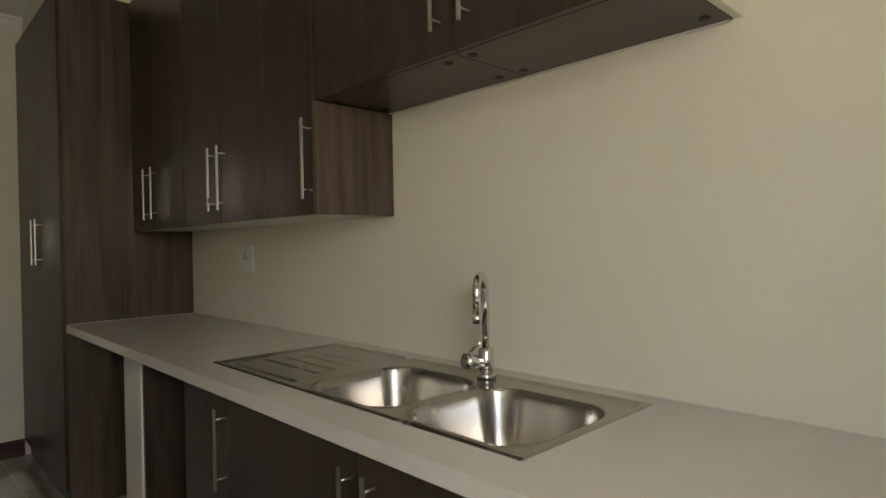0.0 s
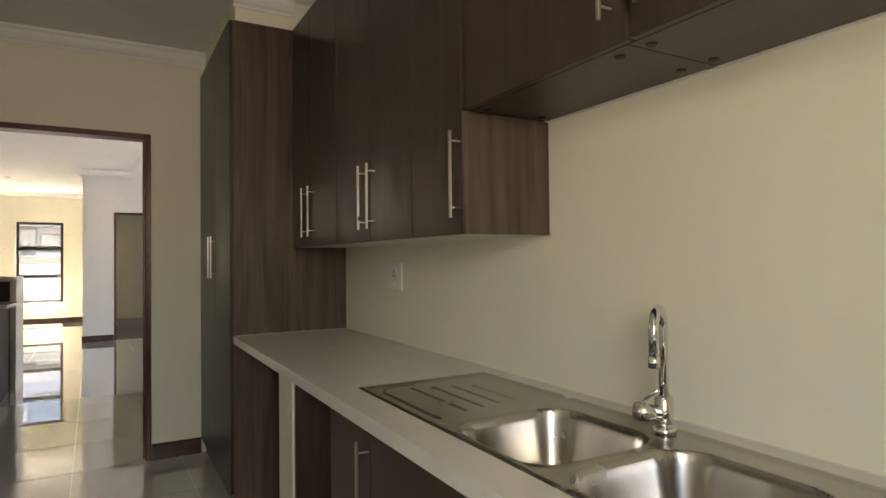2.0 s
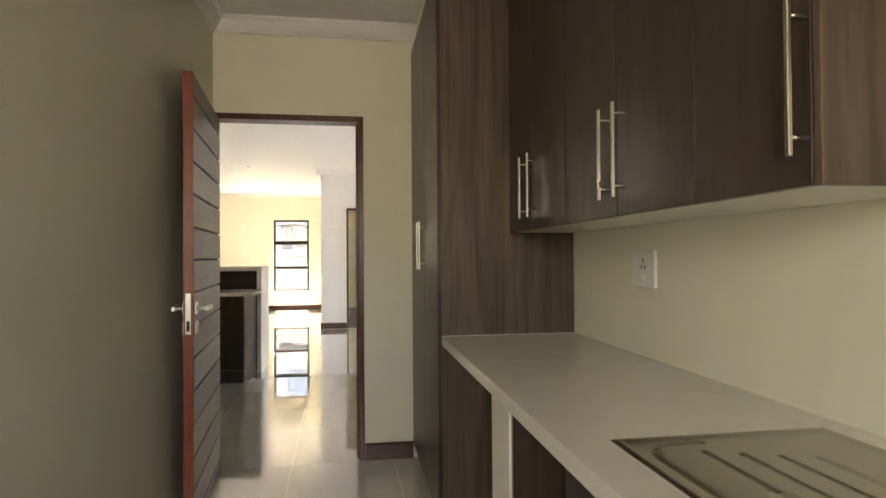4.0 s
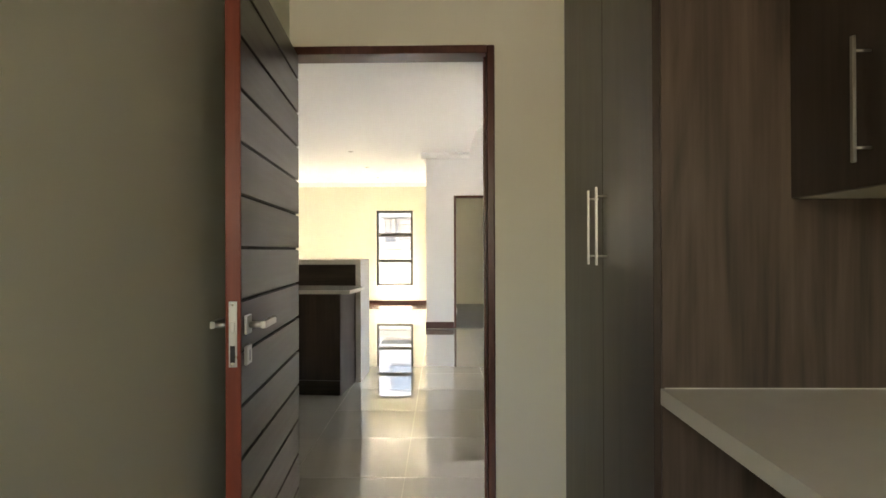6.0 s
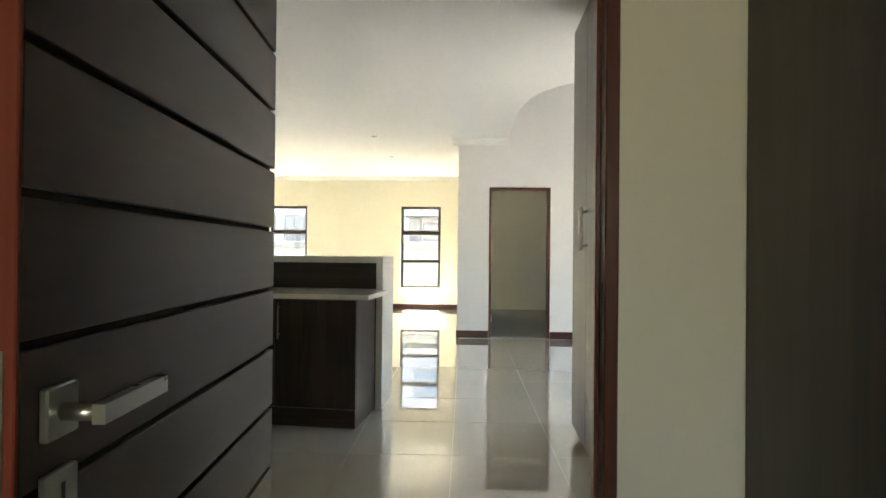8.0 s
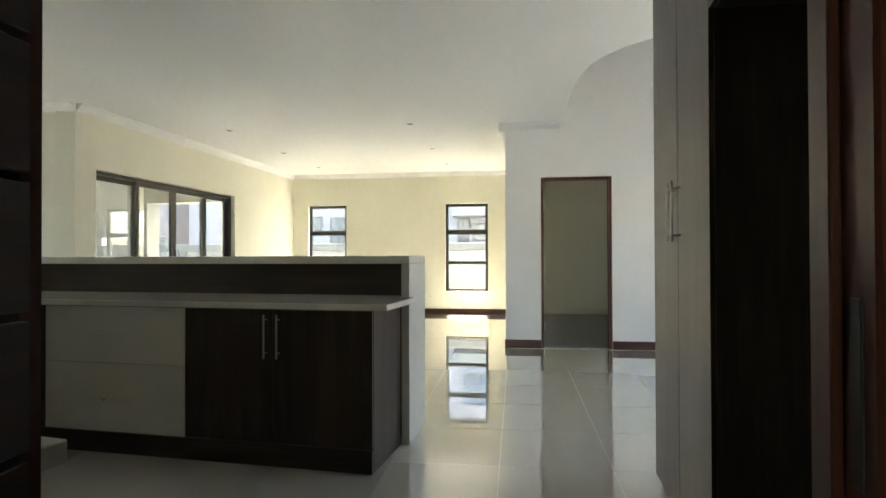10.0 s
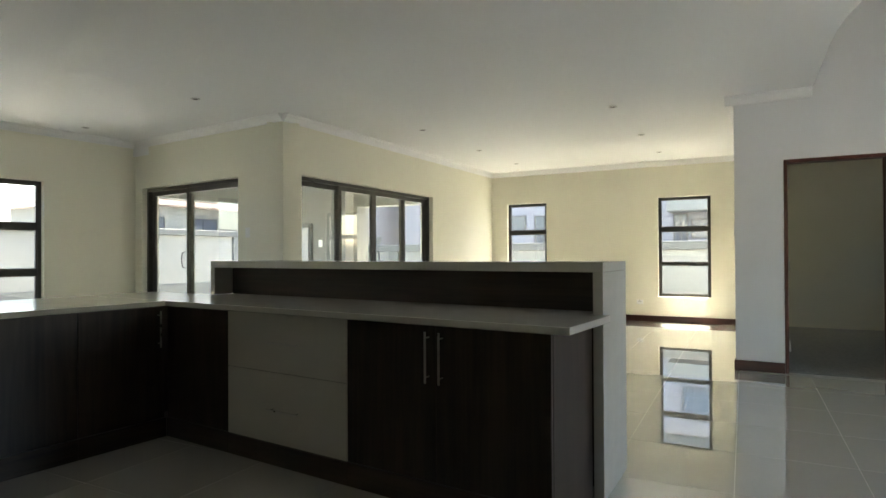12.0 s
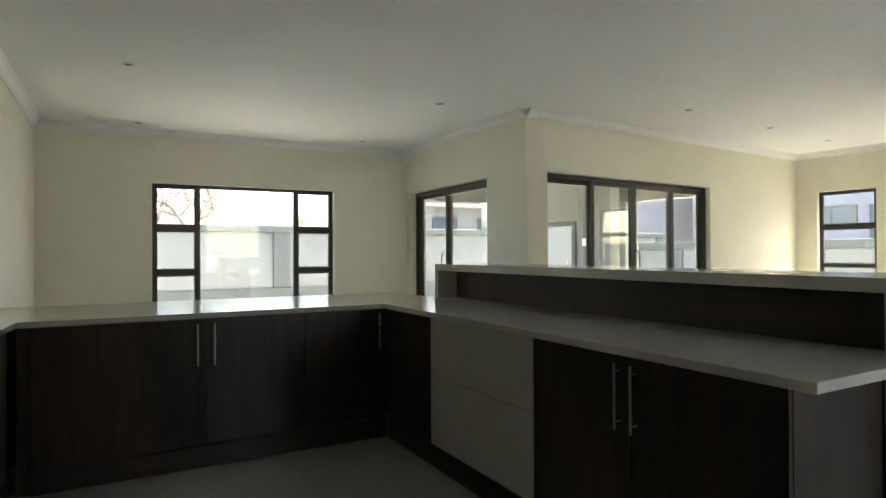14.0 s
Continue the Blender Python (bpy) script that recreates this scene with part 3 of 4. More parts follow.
for u, xs in ((hu1, (-1.11, -0.63)), (hu2, (-0.55, -0.10))):
    for x in xs:
        for y in (1.56, 1.745):
            part("fixing_cap", tube(bmesh.new(), [(x, y, HB - 0.003), (x, y, HB + 0.001)], 0.011, 12), SLOT, u)
    part("back_edge", slab(xs[0] - 0.03, xs[1] + 0.03, SY1 - 0.010, SY1 - 0.0025, HB - 0.004, HB - 0.0002), MELAMINE, u)

WZ0, WZ1 = 0.848, 0.885
BF = 1.225
SKX0, SKX1, SKY0, SKY1 = -1.415, -0.215, 1.295, 1.742
wt = bmesh.new()
hx0, hx1, hy0, hy1 = SKX0 + 0.02, SKX1 - 0.02, SKY0 + 0.02, SKY1 - 0.02
for b_ in ((TX + 0.001, hx0, 1.200, SY1 - 0.001), (hx1, SX1 - 0.001, 1.200, SY1 - 0.001), (hx0, hx1, 1.200, hy0), (hx0, hx1, hy1, SY1 - 0.001)):
    box(wt, *b_, WZ0, WZ1)
bmesh.ops.remove_doubles(wt, verts=list(wt.verts), dist=1e-5)
top_thing = thing("worktop", "pale cream quartz worktop on dark cabinets", "worktop")
part("slab", wt, QUARTZ, top_thing)
part("sealant", slab(TX + 0.002, SX1 - 0.002, SY1 - 0.003, SY1 - 0.0005, WZ1 - 0.0005, WZ1 + 0.002), QUARTZ, top_thing, "pale silicone bead")
part("sealant", slab(TX + 0.0005, TX + 0.003, 1.21, SY1 - 0.006, WZ1 - 0.0005, WZ1 + 0.002), QUARTZ, top_thing, "pale silicone bead")


def base_unit(x0, x1, doors, label, top=WZ0 - 0.001):
    return cabinet("base_cabinet", label, x0, x1, BF, SY1 - 0.003, 0.0, top, doors, plinth=0.10, group="scullery base cabinets")


base_unit(-1.46, -1.152, [(-1.46, -1.152, 0.10, 0.845, (-1.160, 0.595, -1.160, 0.81), None, "door")], "narrow dark walnut-laminate base cabinet")
base_unit(-1.152, 0.02, [(-1.152, -0.565, 0.10, 0.845, (-0.580, 0.595, -0.580, 0.81), None, "door"), (-0.565, 0.02, 0.10, 0.845, (-0.503, 0.595, -0.503, 0.81), None, "door")], "dark walnut-laminate sink cabinet with two doors", 0.70)
base_unit(0.02, SX1 - 0.01, [(0.02, 0.75, 0.10, 0.845, None, None, "door"), (0.75, SX1 - 0.01, 0.10, 0.845, None, None, "door")], "dark walnut-laminate base cabinet with two doors")
pier = thing("support_panel", "pale upright support under the worktop between appliance bays", "panel")
part("body", slab(-2.085, -1.893, BF + 0.005, SY1 - 0.004, 0.0, WZ0 - 0.001, 0.001), MELAMINE, pier)
part("side_panel", slab(-1.8925, -1.875, BF + 0.012, SY1 - 0.004, 0.0, WZ0 - 0.001, 0.001), WOOD, pier, "dark walnut laminate side")


def rounded(x, y, cx_, cy_, hx, hy, r):
    """Signed distance to a rounded rectangle."""
    dx, dy = abs(x - cx_) - hx + r, abs(y - cy_) - hy + r
    return math.hypot(max(dx, 0), max(dy, 0)) + min(max(dx, dy), 0) - r


def sink_height(x, y):
    z = 0.0035
    e = rounded(x, y, (SKX0 + SKX1) / 2, (SKY0 + SKY1) / 2, (SKX1 - SKX0) / 2, (SKY1 - SKY0) / 2, 0.012)
    z -= 0.0035 * max(0.0, min(1.0, 1 + e / 0.006))
    rim = max(0.0, min(1.0, (-e - 0.016) / 0.008))
    z -= 0.004 * rim
    for c, hx in ((-0.775, 0.168), (-0.408, 0.165)):
        d = -rounded(x, y, c, 1.484, hx, 0.166, 0.085)
        s = max(0.0, min(1.0, d / 0.058))
        z += 0.0022 * math.exp(-(((d + 0.004) / 0.006) ** 2))
        z -= 0.150 * (1 - (1 - s) ** 2.3) + 0.015 * max(0.0, min(1.0, d / 0.15))
        q = math.hypot(x - c, y - 1.484)
        if q < 0.05:
            z -= 0.006 * (1 - q / 0.05)
    g = rounded(x, y, -1.17, 1.45, 0.205, 0.115, 0.06)
    z -= 0.0034 * math.exp(-((g / 0.0045) ** 2)) if y < 1.46 and x < -1.0 else 0.0
    for k in range(4):
        ly = 1.43 + 0.058 * k
        if -1.33 + 0.02 * k < x < -1.03 - 0.012 * k:
            z -= 0.0034 * math.exp(-(((y - ly) / 0.0045) ** 2))
    return z


def sink_mesh():
    bm = bmesh.new()
    nx, ny = 290, 118
    rows = []
    for j in range(ny + 1):
        y = SKY0 + (SKY1 - SKY0) * j / ny
        rows.append([bm.verts.new((SKX0 + (SKX1 - SKX0) * i / nx, y, WZ1 + sink_height(SKX0 + (SKX1 - SKX0) * i / nx, y))) for i in range(nx + 1)])
    for j in range(ny):
        for i in range(nx):
            f = bm.faces.new((rows[j][i], rows[j][i + 1], rows[j + 1][i + 1], rows[j + 1][i]))
            f.smooth = True
    return bm


sink = thing("sink", "brushed stainless steel double-bowl sink with a drainer", "sink")
part("deck", sink_mesh(), STEEL, sink)
for c in (-0.775, -0.408):
    bm = tube(bmesh.new(), [(c, 1.49, WZ1 - 0.173), (c, 1.49, WZ1 - 0.1655)], 0.036, 20)
    w = part("waste", bm, CHROME, sink, "round chrome waste")
    part("plug_hole", tube(bmesh.new(), [(c, 1.49, WZ1 - 0.167), (c, 1.49, WZ1 - 0.1646)], 0.020, 16), SLOT, w)

tap = thing("tap", "chrome swan-neck mixer tap behind the sink bowls", "tap", pose(-0.648, 1.694, WZ1 + 0.001, 0, 0, 29))
part("base", tube(bmesh.new(), [(0, 0, -0.001), (0, 0, 0.010), (0, 0, 0.012)], 0.025, 20, radii=[0.025, 0.025, 0.020]), CHROME, tap)
part("body", tube(bmesh.new(), [(0, 0, 0.011), (0, 0, 0.03), (0, 0, 0.075), (0, 0, 0.079)], 0.02, 20, radii=[0.018, 0.020, 0.020, 0.016]), CHROME, tap)
neck = [(0, 0, 0.078), (0, 0, 0.205)] + [(0, -0.045 + 0.045 * math.cos(a), 0.222 + 0.045 * math.sin(a)) for a in [math.pi * k / 12 for k in range(13)]] + [(0, -0.09, 0.175)]
part("spout", tube(bmesh.new(), neck, 0.0105, 16), CHROME, tap)
part("aerator", tube(bmesh.new(), [(0, -0.09, 0.176), (0, -0.09, 0.152)], 0.012, 16), CHROME, tap)
part("valve", tube(bmesh.new(), [(-0.012, -0.008, 0.040), (-0.036, -0.030, 0.046), (-0.048, -0.041, 0.049)], 0.020, 18, radii=[0.017, 0.021, 0.019]), CHROME, tap)
part("lever", tube(bmesh.new(), [(-0.040, -0.034, 0.060), (-0.020, -0.045, 0.085), (0.0, -0.052, 0.100)], 0.0045, 10), CHROME, tap)


def socket(name, label, m, w=0.075, h=0.115, rocker=True):
    """A wall plate; local x along the wall, y off it towards -y."""
    t = thing(name, label, "socket" if not rocker else "switch", m)
    part("plate", slab(-w / 2, w / 2, -0.010, 0.0, -h / 2, h / 2, 0.004, 2), PLASTIC, t)
    if rocker:
        part("rocker", slab(-0.011, 0.011, -0.0145, -0.0095, -0.018, 0.018, 0.002), PLASTIC, t)
    else:
        for dx, dz, sx, sz in ((-0.012, 0.006, 0.003, 0.007), (0.012, 0.006, 0.003, 0.007), (0.0, 0.028, 0.003, 0.009)):
            part("socket_hole", slab(dx - sx, dx + sx, -0.0108, -0.0099, dz - sz, dz + sz), SLOT, t)
        part("rocker", slab(-0.010, 0.010, -0.015, -0.0095, -0.045, -0.022, 0.002), PLASTIC, t)
    return t


socket("wall_socket", "white plastic power socket above the worktop", pose(-2.23, SY1 - 0.0005, 1.182), 0.150, 0.125, False)

# kitchen peninsula, in its own slightly turned frame: x along the island front, y towards the living room
ISL = Matrix(((-math.sin(radians(4.5)), -math.cos(radians(4.5)), 0, -6.37), (-math.cos(radians(4.5)), math.sin(radians(4.5)), 0, -0.155), (0, 0, 1, 0), (0, 0, 0, 1)))
W = 0.885
UI, UO, VN = 2.74, 3.74, -1.985
kwt = thing("kitchen_worktop", "pale cream quartz worktop round the kitchen peninsula", "worktop", ISL)
for a in ((0, UO, 0, 0.531), (UI, UO, -2.36, -0.0006)):
    part("slab", slab(*a, W - 0.032, W, 0.0022), QUARTZ, kwt)

part("slab", slab(0.102, 2.9690, 0.5312, 0.6895, W - 0.032, W - 0.0003), QUARTZ, kwt)
CT = W - 0.033
cabinet("island_cabinet", "dark walnut-laminate island cabinet with two doors", 0.108, 1.200, 0.03, 0.525, 0.0, CT,
        [(0.09, 0.658, 0.125, CT - 0.004, (0.62, 0.585, 0.62, 0.822), None, "door"), (0.658, 1.200, 0.125, CT - 0.004, (0.695, 0.585, 0.695, 0.822), None, "door")], ISL, group="island cabinets")
ic = bpy.data.objects["island_cabinet"]
part("side_panel", slab(0.09, 0.1075, 0.05, 0.528, 0.0, CT, 0.001), WOOD, ic)
part("plinth", slab(0.091, 1.200, 0.026, 0.0485, 0.001, 0.122, 0.001), WOOD_H, ic)
dc = cabinet("drawer_cabinet", "cream-fronted drawer cabinet with two deep drawers", 1.201, 2.15, 0.03, 0.525, 0.0, CT,
             [(1.201, 2.15, 0.122, 0.520, (1.53, 0.315, 1.78, 0.315), DRAWER, "drawer"), (1.201, 2.15, 0.520, CT - 0.004, (1.53, 0.69, 1.78, 0.69), DRAWER, "drawer")], ISL, group="island cabinets")
part("plinth", slab(1.201, 2.15, 0.026, 0.0485, 0.001, 0.119, 0.001), WOOD_H, dc)
cc = cabinet("corner_cabinet", "dark walnut-laminate corner cabinet", 2.151, UI + 0.03, 0.03, 0.525, 0.0, CT,
             [(2.151, UI + 0.028, 0.125, CT - 0.004, None, None, "door")], ISL, group="island cabinets")
part("plinth", slab(2.151, UI + 0.03, 0.026, 0.0485, 0.001, 0.122, 0.001), WOOD_H, cc)
# arm beside the dining side: local x of the cabinets runs along -y of the island frame
ARM = ISL @ Matrix(((0, 1, 0, UI), (-1, 0, 0, 0), (0, 0, 1, 0), (0, 0, 0, 1)))
ac = [(-0.02, 0.52, [(0.0, 0.52, 0.035)]), (0.521, 1.62, [(0.521, 1.10, 1.055), (1.10, 1.62, 1.145)]), (1.621, 1.99, [(1.621, 1.93, None)])]
for a, b, ds in ac:
    t = cabinet("arm_cabinet", "dark walnut-laminate base cabinet of the kitchen peninsula", a, b, 0.03, 0.60, 0.0, CT,
                [(x0, x1, 0.125, CT - 0.004, (h, 0.585, h, 0.822) if h else None, None, "door") for x0, x1, h in ds], ARM, group="peninsula cabinets")
    part("plinth", slab(max(a, -0.045), min(b, 1.93), 0.026, 0.0485, 0.001, 0.122, 0.001), WOOD_H, t)
tagged(part("back_panel", slab(-0.52, 2.34, 0.602, 0.62, 0.0, CT, 0.001), WOOD, m=ARM), "dark walnut-laminate back panel of the peninsula", "panel")
NEAR_ARM = Matrix(((-1, 0, 0, UI - 0.001), (0, -1, 0, VN), (0, 0, 1, 0), (0, 0, 0, 1))) @ pose(0, 0, 0, 0, 0, 3.8)
NEAR = ISL @ NEAR_ARM
near_top = slab(0.0, 3.00, 0.0, 0.37, W - 0.032, W - 0.0004, 0.0022)
bmesh.ops.transform(near_top, matrix=NEAR_ARM, verts=list(near_top.verts))
part("slab", near_top, QUARTZ, kwt)
for a, b, h in ((0.03, 0.60, 0.34), (0.601, 1.60, 1.50), (1.601, 2.88, None)):
    t = cabinet("wall_side_cabinet", "dark walnut-laminate base cabinet along the side wall", a, b, 0.03, 0.37, 0.0, CT,
                [(a, b, 0.125, CT - 0.004, (h, 0.585, h, 0.822) if h else None, None, "door")], NEAR, group="peninsula cabinets")
    part("plinth", slab(a, b, 0.026, 0.0485, 0.001, 0.122, 0.001), WOOD_H, t)
part("side_panel", slab(2.8805, 2.897, 0.03, 0.37, 0.0, CT, 0.001), MELAMINE, t, "pale end panel")
# raised breakfast bar with waterfall ends; its free end runs parallel to the passage, askew to the front
def skewed(bm):
    for v in bm.verts:
        if v.co.x < 0.5:
            v.co.x += 0.066 * v.co.y
    return bm


BZ = 1.135
bar = thing("breakfast_bar", "raised breakfast bar with pale quartz top and waterfall ends", "bar counter", ISL)
part("top", skewed(slab(0.0, 3.02, 0.532, 1.03, BZ - 0.048, BZ, 0.002)), QUARTZ, bar)
part("end_panel", skewed(slab(0.0, 0.050, 0.532, 1.03, 0.0, BZ - 0.0485, 0.002)), QUARTZ, bar)
part("end_panel", slab(2.970, 3.02, 0.532, 1.03, W + 0.001, BZ - 0.0485, 0.002), QUARTZ, bar)
part("upstand", skewed(slab(0.0505, 2.9695, 0.690, 0.708, 0.0, BZ - 0.0485, 0.001)), WOOD_H, bar, "dark walnut laminate upstand")
part("back_panel", skewed(slab(0.0505, 2.9695, 0.80, 0.82, 0.0, BZ - 0.0485, 0.001)), WOOD, bar)

# tall cupboards on the hall side
PF = 1.178
pt = cabinet("pantry_cupboard", "tall dark walnut-laminate pantry cupboard with two doors", -6.455, -5.573, PF, SY1 - 0.002, 0.0, 2.62,
             [(-6.455, -5.99, 0.06, 2.62, (-6.032, 1.19, -6.032, 1.44), None, "door"), (-5.99, -5.555, 0.06, 2.62, (-5.948, 1.19, -5.948, 1.44), None, "door")], plinth=0.058)
part("side_panel", slab(-5.5725, -5.555, PF + 0.0195, SY1 - 0.002, 0.0, 2.62, 0.001), WOOD, pt)
cabinet("bridge_cabinet", "dark walnut-laminate cabinet over the fridge space", -5.554, -4.66, PF, SY1 - 0.002, 1.98, 2.62,
        [(-5.554, -5.14, 1.98, 2.62, None, None, "door"), (-5.14, -4.66, 1.98, 2.62, None, None, "door")])
fp = thing("fridge_side_panel", "dark walnut-laminate side panel of the fridge space", "panel")
part("panel", slab(-4.659, -4.64, PF, SY1 - 0.002, 0.0, 2.62, 0.001), WOOD, fp)


# downlights
def downlight():
    t = thing("downlight", "small recessed steel downlight in the white ceiling", "downlight", group="ceiling downlights")
    bm = bmesh.new()
    prof = [(0.045, 0.0), (0.045, -0.004), (0.030, -0.006), (0.026, 0.010)]
    rows = [[bm.verts.new((r * math.cos(6.28318 * k / 24), r * math.sin(6.28318 * k / 24), z)) for k in range(24)] for r, z in prof]
    for a, b in zip(rows, rows[1:]):
        for k in range(24):
            bm.faces.new((a[k], a[(k + 1) % 24], b[(k + 1) % 24], b[k])).smooth = True
    part("bezel", bm, SATIN, t)
    part("lamp", tube(bmesh.new(), [(0, 0, -0.003), (0, 0, -0.0005)], 0.0265, 20), SLOT, t, "unlit dark lamp")
    return t


dl = downlight()
spots = [(x, y) for x in (-10.48, -12.17, -13.70) for y in (-0.87, -3.23)] + [(-8.07, -4.45), (-8.31, -6.72), (-5.27, -4.75), (-5.60, -7.06)]
dl.matrix_basis = pose(*spots[0], CZ - 0.001)
for x, y in spots[1:]:
    copy_thing(dl, pose(x, y, CZ - 0.001))

# switches
jm = line_pose(J2, J1)
socket("light_switch", "white plastic double light switch on the wall", jm @ pose(JL - 0.60, -0.0005, 1.44), 0.075, 0.115)
socket("light_switch", "white plastic light switch on the white wall edge", pose(COLX - 0.16, COLY - 0.0005, 1.42), 0.075, 0.115)
socket("wall_socket", "white plastic power socket low on the far wall", pose(FARX + 0.0005, -1.35, 0.33, 0, 0, 90), 0.11, 0.07, False)

# ---- outside ----
ground = structure("ground", slab(-400, 400, -400, 400, -0.25, -0.16), PAVING, "pale paved ground round the house", "ground")
structure("patio_floor", slab(-14.9, J1[0] - 0.2, -8.4, SLIDEY - 0.24, -0.16, -0.03), PAVING, "pale patio paving under the roof", "paving")
patio_roof = structure("patio_ceiling", slab(-13.6, J1[0] - 0.24, -8.2, SLIDEY - 0.24, 2.55, 2.75), CEIL, "white ceiling over the covered patio", "ceiling")
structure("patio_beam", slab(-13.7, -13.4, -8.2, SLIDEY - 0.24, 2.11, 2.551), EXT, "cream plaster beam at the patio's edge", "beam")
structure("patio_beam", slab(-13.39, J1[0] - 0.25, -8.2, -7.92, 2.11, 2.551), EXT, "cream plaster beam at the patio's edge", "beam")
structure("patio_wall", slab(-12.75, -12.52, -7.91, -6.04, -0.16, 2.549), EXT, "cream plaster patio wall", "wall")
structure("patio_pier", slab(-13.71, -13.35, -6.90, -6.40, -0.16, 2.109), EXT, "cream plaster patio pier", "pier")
fire = thing("patio_fireplace", "grey metal built-in barbecue door in the patio wall", "barbecue", pose(-12.519, -7.16, -0.03))
part("surround", slab(0.0, 0.03, -0.36, 0.36, 0.0, 1.79, 0.006), EXT_GREY, fire)
part("door", slab(0.03, 0.05, -0.30, 0.30, 0.05, 1.71, 0.004), GREY_DOOR, fire)
part("handle", tube(bmesh.new(), [(0.075, 0.22, 0.9), (0.075, 0.22, 1.1)], 0.008), SATIN, fire)
socket("patio_switch", "white plastic outdoor switch on the patio wall", pose(-12.5195, -6.61, 1.385, 0, 0, 90), 0.085, 0.13)


def boundary(name, a, b, top, posts, label, plinth=0.80, cap=0.24):
    """A plastered garden wall: panels between posts, a grey coping and plinth."""
    L = math.dist(a, b)
    t = thing(name, label, "garden wall", line_pose(a, b) @ pose(0, 0, -0.16), kind="structure")
    n = max(1, round(L / posts))
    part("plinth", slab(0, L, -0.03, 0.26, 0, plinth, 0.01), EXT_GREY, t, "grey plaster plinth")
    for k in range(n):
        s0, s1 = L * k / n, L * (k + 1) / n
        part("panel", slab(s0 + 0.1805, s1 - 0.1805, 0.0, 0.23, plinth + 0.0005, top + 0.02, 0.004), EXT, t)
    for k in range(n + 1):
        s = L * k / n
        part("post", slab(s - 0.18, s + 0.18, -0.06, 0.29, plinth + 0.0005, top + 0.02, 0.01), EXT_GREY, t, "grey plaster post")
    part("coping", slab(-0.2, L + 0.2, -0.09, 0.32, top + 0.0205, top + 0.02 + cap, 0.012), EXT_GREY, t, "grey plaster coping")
    return t


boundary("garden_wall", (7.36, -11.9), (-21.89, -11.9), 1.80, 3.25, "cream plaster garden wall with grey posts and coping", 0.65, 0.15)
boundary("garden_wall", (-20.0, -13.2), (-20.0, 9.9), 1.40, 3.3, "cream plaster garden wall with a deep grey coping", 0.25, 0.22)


def house(name, label, m, w, d, h, windows, mat, hip=0.0, trim=None):
    """A neighbour's house: walls, flat parapet or hipped tiled roof, and windows with frames on the y=0 side."""
    t = thing(name, label, "house", m)
    part("wall", slab(0, w, 0, d, 0, h, 0.01), mat, t)
    if hip:
        bm = bmesh.new()
        e = 0.5
        vs = [bm.verts.new(c) for c in ((-e, -e, h), (w + e, -e, h), (w + e, d + e, h), (-e, d + e, h), (d / 2, d / 2, h + hip), (w - d / 2, d / 2, h + hip))]
        for f in ((0, 1, 5, 4), (1, 2, 5), (2, 3, 4, 5), (3, 0, 4), (0, 3, 2, 1)):
            bm.faces.new([vs[i] for i in f])
        roof = part("roof", bm, ROOFTILE, t, "pinkish terracotta tiled hipped roof")
        rows = 14
        for k in range(rows):
            f = k / rows
            y, z = -e + (d / 2 + e) * f, h + hip * f
            part("tile_course", slab(-e + (d / 2 + e) * f, w + e - (d / 2 + e) * f, y - 0.03, y + 0.16, z + 0.02, z + 0.07, 0.0), ROOFTILE, roof)
    else:
        part("parapet", slab(-0.12, w + 0.12, -0.12, d + 0.12, h, h + 0.35, 0.01), trim or mat, t)
    for x0, x1, z0, z1 in windows:
        win = part("window", slab(x0, x1, -0.03, 0.02, z0, z1), DARKGLASS, t, "dark window")
        bm = bmesh.new()
        for a in ((x0 - 0.05, x0, z0 - 0.05, z1 + 0.05), (x1, x1 + 0.05, z0 - 0.05, z1 + 0.05), (x0, x1, z0 - 0.05, z0), (x0, x1, z1, z1 + 0.05), ((x0 + x1) / 2 - 0.025, (x0 + x1) / 2 + 0.025, z0, z1)):
            box(bm, a[0], a[1], -0.05, 0.02, a[2], a[3])
        part("frame", bm, ALU, win)
    return t


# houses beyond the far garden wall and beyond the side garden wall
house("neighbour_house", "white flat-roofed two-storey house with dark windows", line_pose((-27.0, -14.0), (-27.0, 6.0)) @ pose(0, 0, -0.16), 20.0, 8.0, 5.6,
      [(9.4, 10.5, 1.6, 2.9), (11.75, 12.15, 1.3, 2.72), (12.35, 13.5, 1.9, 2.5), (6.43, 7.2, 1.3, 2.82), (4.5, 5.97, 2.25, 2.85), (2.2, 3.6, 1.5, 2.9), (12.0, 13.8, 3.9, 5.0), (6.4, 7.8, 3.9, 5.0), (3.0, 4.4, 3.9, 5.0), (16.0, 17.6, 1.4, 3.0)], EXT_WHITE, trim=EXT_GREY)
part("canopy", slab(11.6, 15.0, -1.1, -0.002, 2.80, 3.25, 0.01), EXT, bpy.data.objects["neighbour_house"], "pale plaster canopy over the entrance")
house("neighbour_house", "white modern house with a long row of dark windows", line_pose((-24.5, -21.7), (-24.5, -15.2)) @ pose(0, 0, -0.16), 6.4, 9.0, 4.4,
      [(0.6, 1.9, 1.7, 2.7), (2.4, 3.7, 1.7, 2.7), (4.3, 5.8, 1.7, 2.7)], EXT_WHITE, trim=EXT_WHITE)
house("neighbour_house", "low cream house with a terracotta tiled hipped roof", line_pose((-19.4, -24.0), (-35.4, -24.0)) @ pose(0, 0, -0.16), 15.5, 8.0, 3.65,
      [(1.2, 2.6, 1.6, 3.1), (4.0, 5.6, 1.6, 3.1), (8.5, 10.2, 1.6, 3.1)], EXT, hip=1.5)


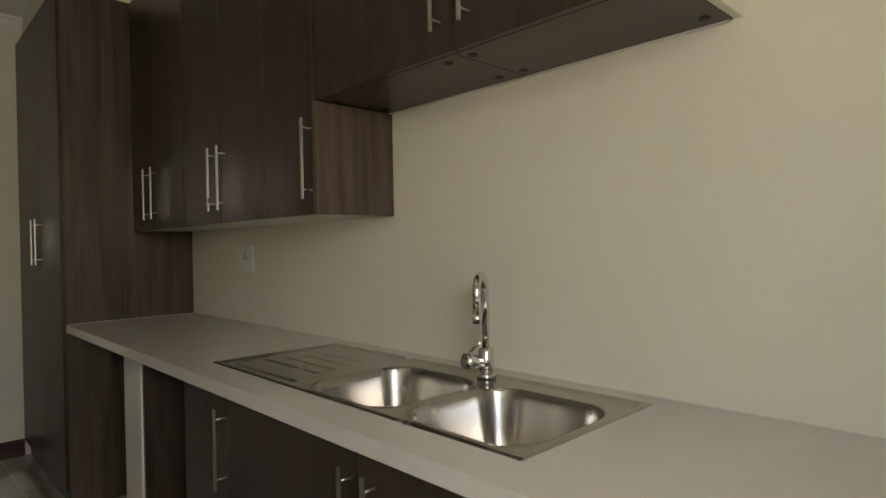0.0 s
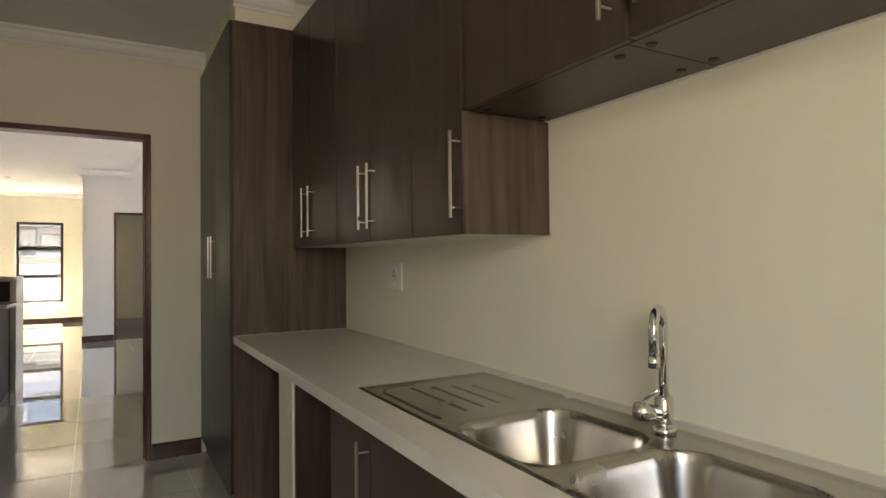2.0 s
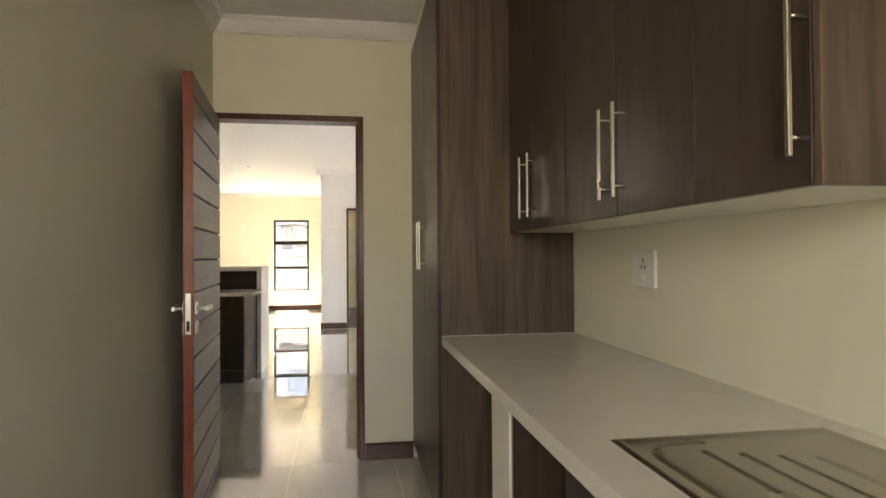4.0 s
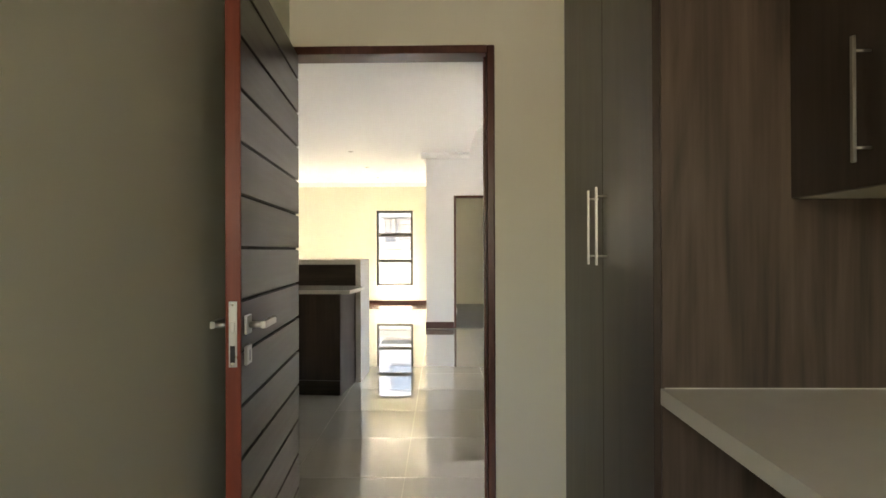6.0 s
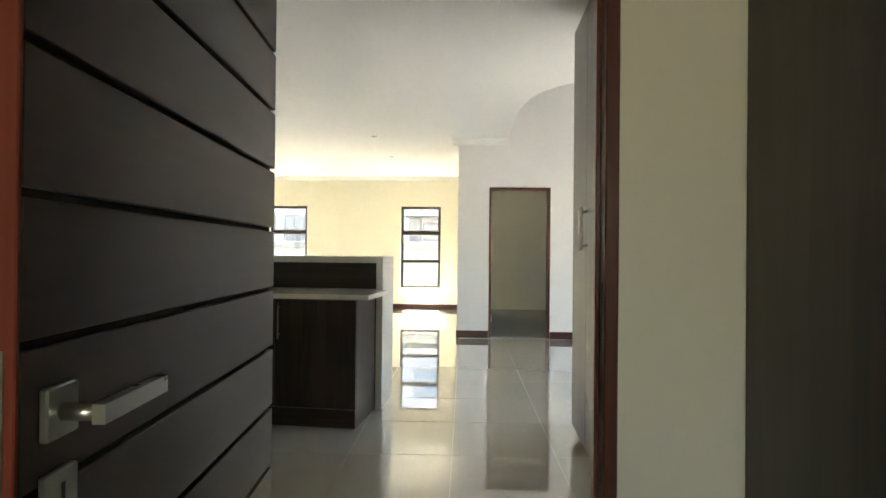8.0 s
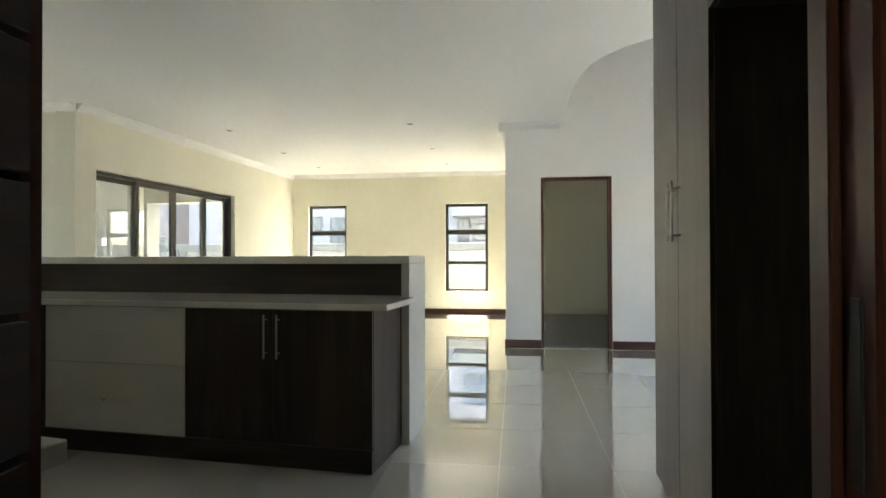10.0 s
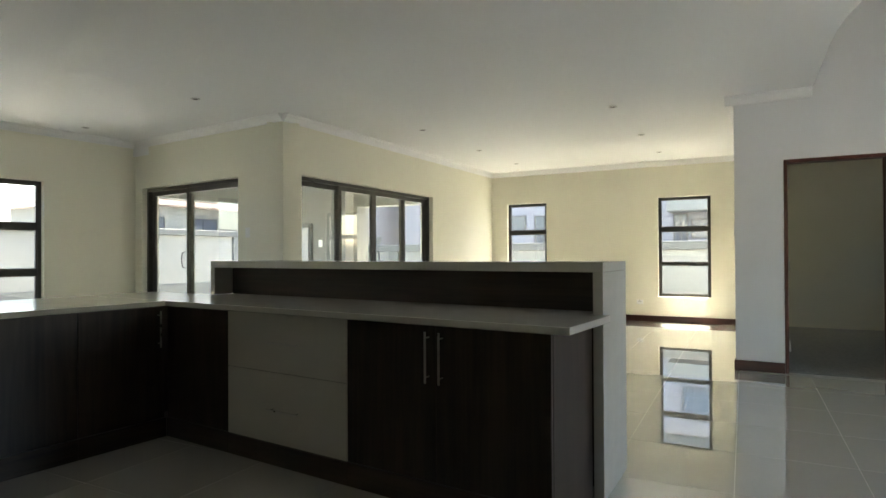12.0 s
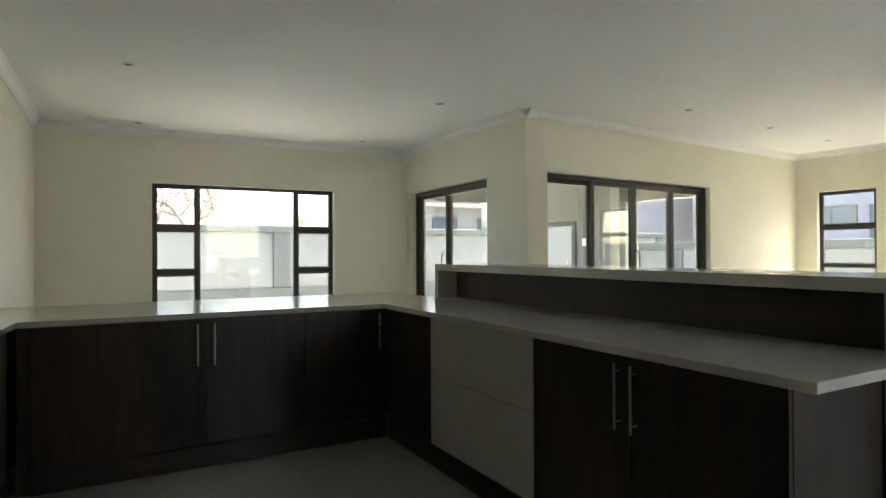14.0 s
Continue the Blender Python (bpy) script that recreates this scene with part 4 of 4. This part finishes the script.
def bare_tree(name, label, m, height, seed, spread=0.62):
    """A leafless tree: a tapered trunk that forks into limbs and a mesh of fine twigs."""
    rnd = random.Random(seed)
    t = thing(name, label, "tree", m)
    trunk, crown = bmesh.new(), bmesh.new()

    def grow(p, d, length, r, level):
        pts, radii = [p], [r]
        q = p.copy()
        for k in range(3):
            d = (d + Vector((rnd.uniform(-1, 1), rnd.uniform(-1, 1), rnd.uniform(-0.3, 0.6))) * 0.22).normalized()
            q = q + d * (length / 3)
            pts.append(q.copy())
            radii.append(r * (1 - 0.16 * (k + 1)))
        tube(trunk if level < 2 else crown, pts, r, 6 if level < 2 else 4, level == 0, radii)
        if level == 5:
            return
        for k in range(3 if level in (0, 2) else 4):
            a, s = rnd.uniform(0, 6.283), rnd.uniform(spread * 0.7, spread * 1.5)
            side = Vector((math.cos(a), math.sin(a), 0.15))
            at = pts[2] if k % 2 and level else pts[3]
            grow(at, (d + side * s * 1.25).normalized(), length * rnd.uniform(0.60, 0.80), r * 0.55, level + 1)

    grow(Vector((0, 0, 0)), Vector((0, 0, 1)), height * 0.30, height * 0.028, 0)
    part("trunk", trunk, BARK, t)
    part("crown", crown, BARK, t, "fine bare brown twigs")
    return t


bare_tree("tree", "bare winter tree with a wide crown of brown twigs", pose(-8.9, -23.0, -0.16), 6.8, 3, 0.95)
bare_tree("tree", "small bare winter tree with fine brown twigs", pose(-14.9, -25.5, -0.16), 5.4, 5, 1.0)
bare_tree("tree", "bare winter tree with fine brown twigs", pose(-7.2, -24.8, -0.16), 6.2, 8, 0.95)

# ---- floor tiles ----
PX, PY, GAP = 0.664, 0.6, 0.0028
GRID = pose(-5.96, 0.417, 0, 0, 0, 1.3)
tm = bpy.data.meshes.new("tile")
bt = slab(-PX / 2 + GAP / 2, PX / 2 - GAP / 2, -PY / 2 + GAP / 2, PY / 2 - GAP / 2, -0.010, 0.0)
bmesh.ops.delete(bt, geom=[f for f in bt.faces if f.normal.z < -0.5], context="FACES")
bmesh.ops.recalc_face_normals(bt, faces=list(bt.faces))
bt.to_mesh(tm)
bt.free()
tm.materials.append(TILE)


def inside(x, y):
    if x > -4.2:
        return -0.1 < y < 1.9
    if x < COLX - 0.2:
        return SLIDEY - 0.3 < y < COLY + 0.2
    if y < SLIDEY - 0.3:
        return J2[0] - 0.3 < x
    return True


far_bm = bmesh.new()
for i in range(-14, 12):
    for j in range(-14, 8):
        m = GRID @ pose(PX * (i + 0.5), PY * (j + 0.5), 0)
        x, y = m.translation.x, m.translation.y
        if not (-14.95 < x < SX1 + 0.3 and -7.95 < y < HALLY + 0.2) or not inside(x, y):
            continue
        if -12.6 < x < -2.5 and -4.2 < y < 2.4:
            ob = new("tile", tm)
            ob.matrix_basis = m
            ob.parent = floor
        else:
            box(far_bm, -PX / 2 + GAP / 2, PX / 2 - GAP / 2, -PY / 2 + GAP / 2, PY / 2 - GAP / 2, -0.010, 0.0, m)
rest = part("tile_field", far_bm, TILE, floor)
rest["kind"] = "stuff"
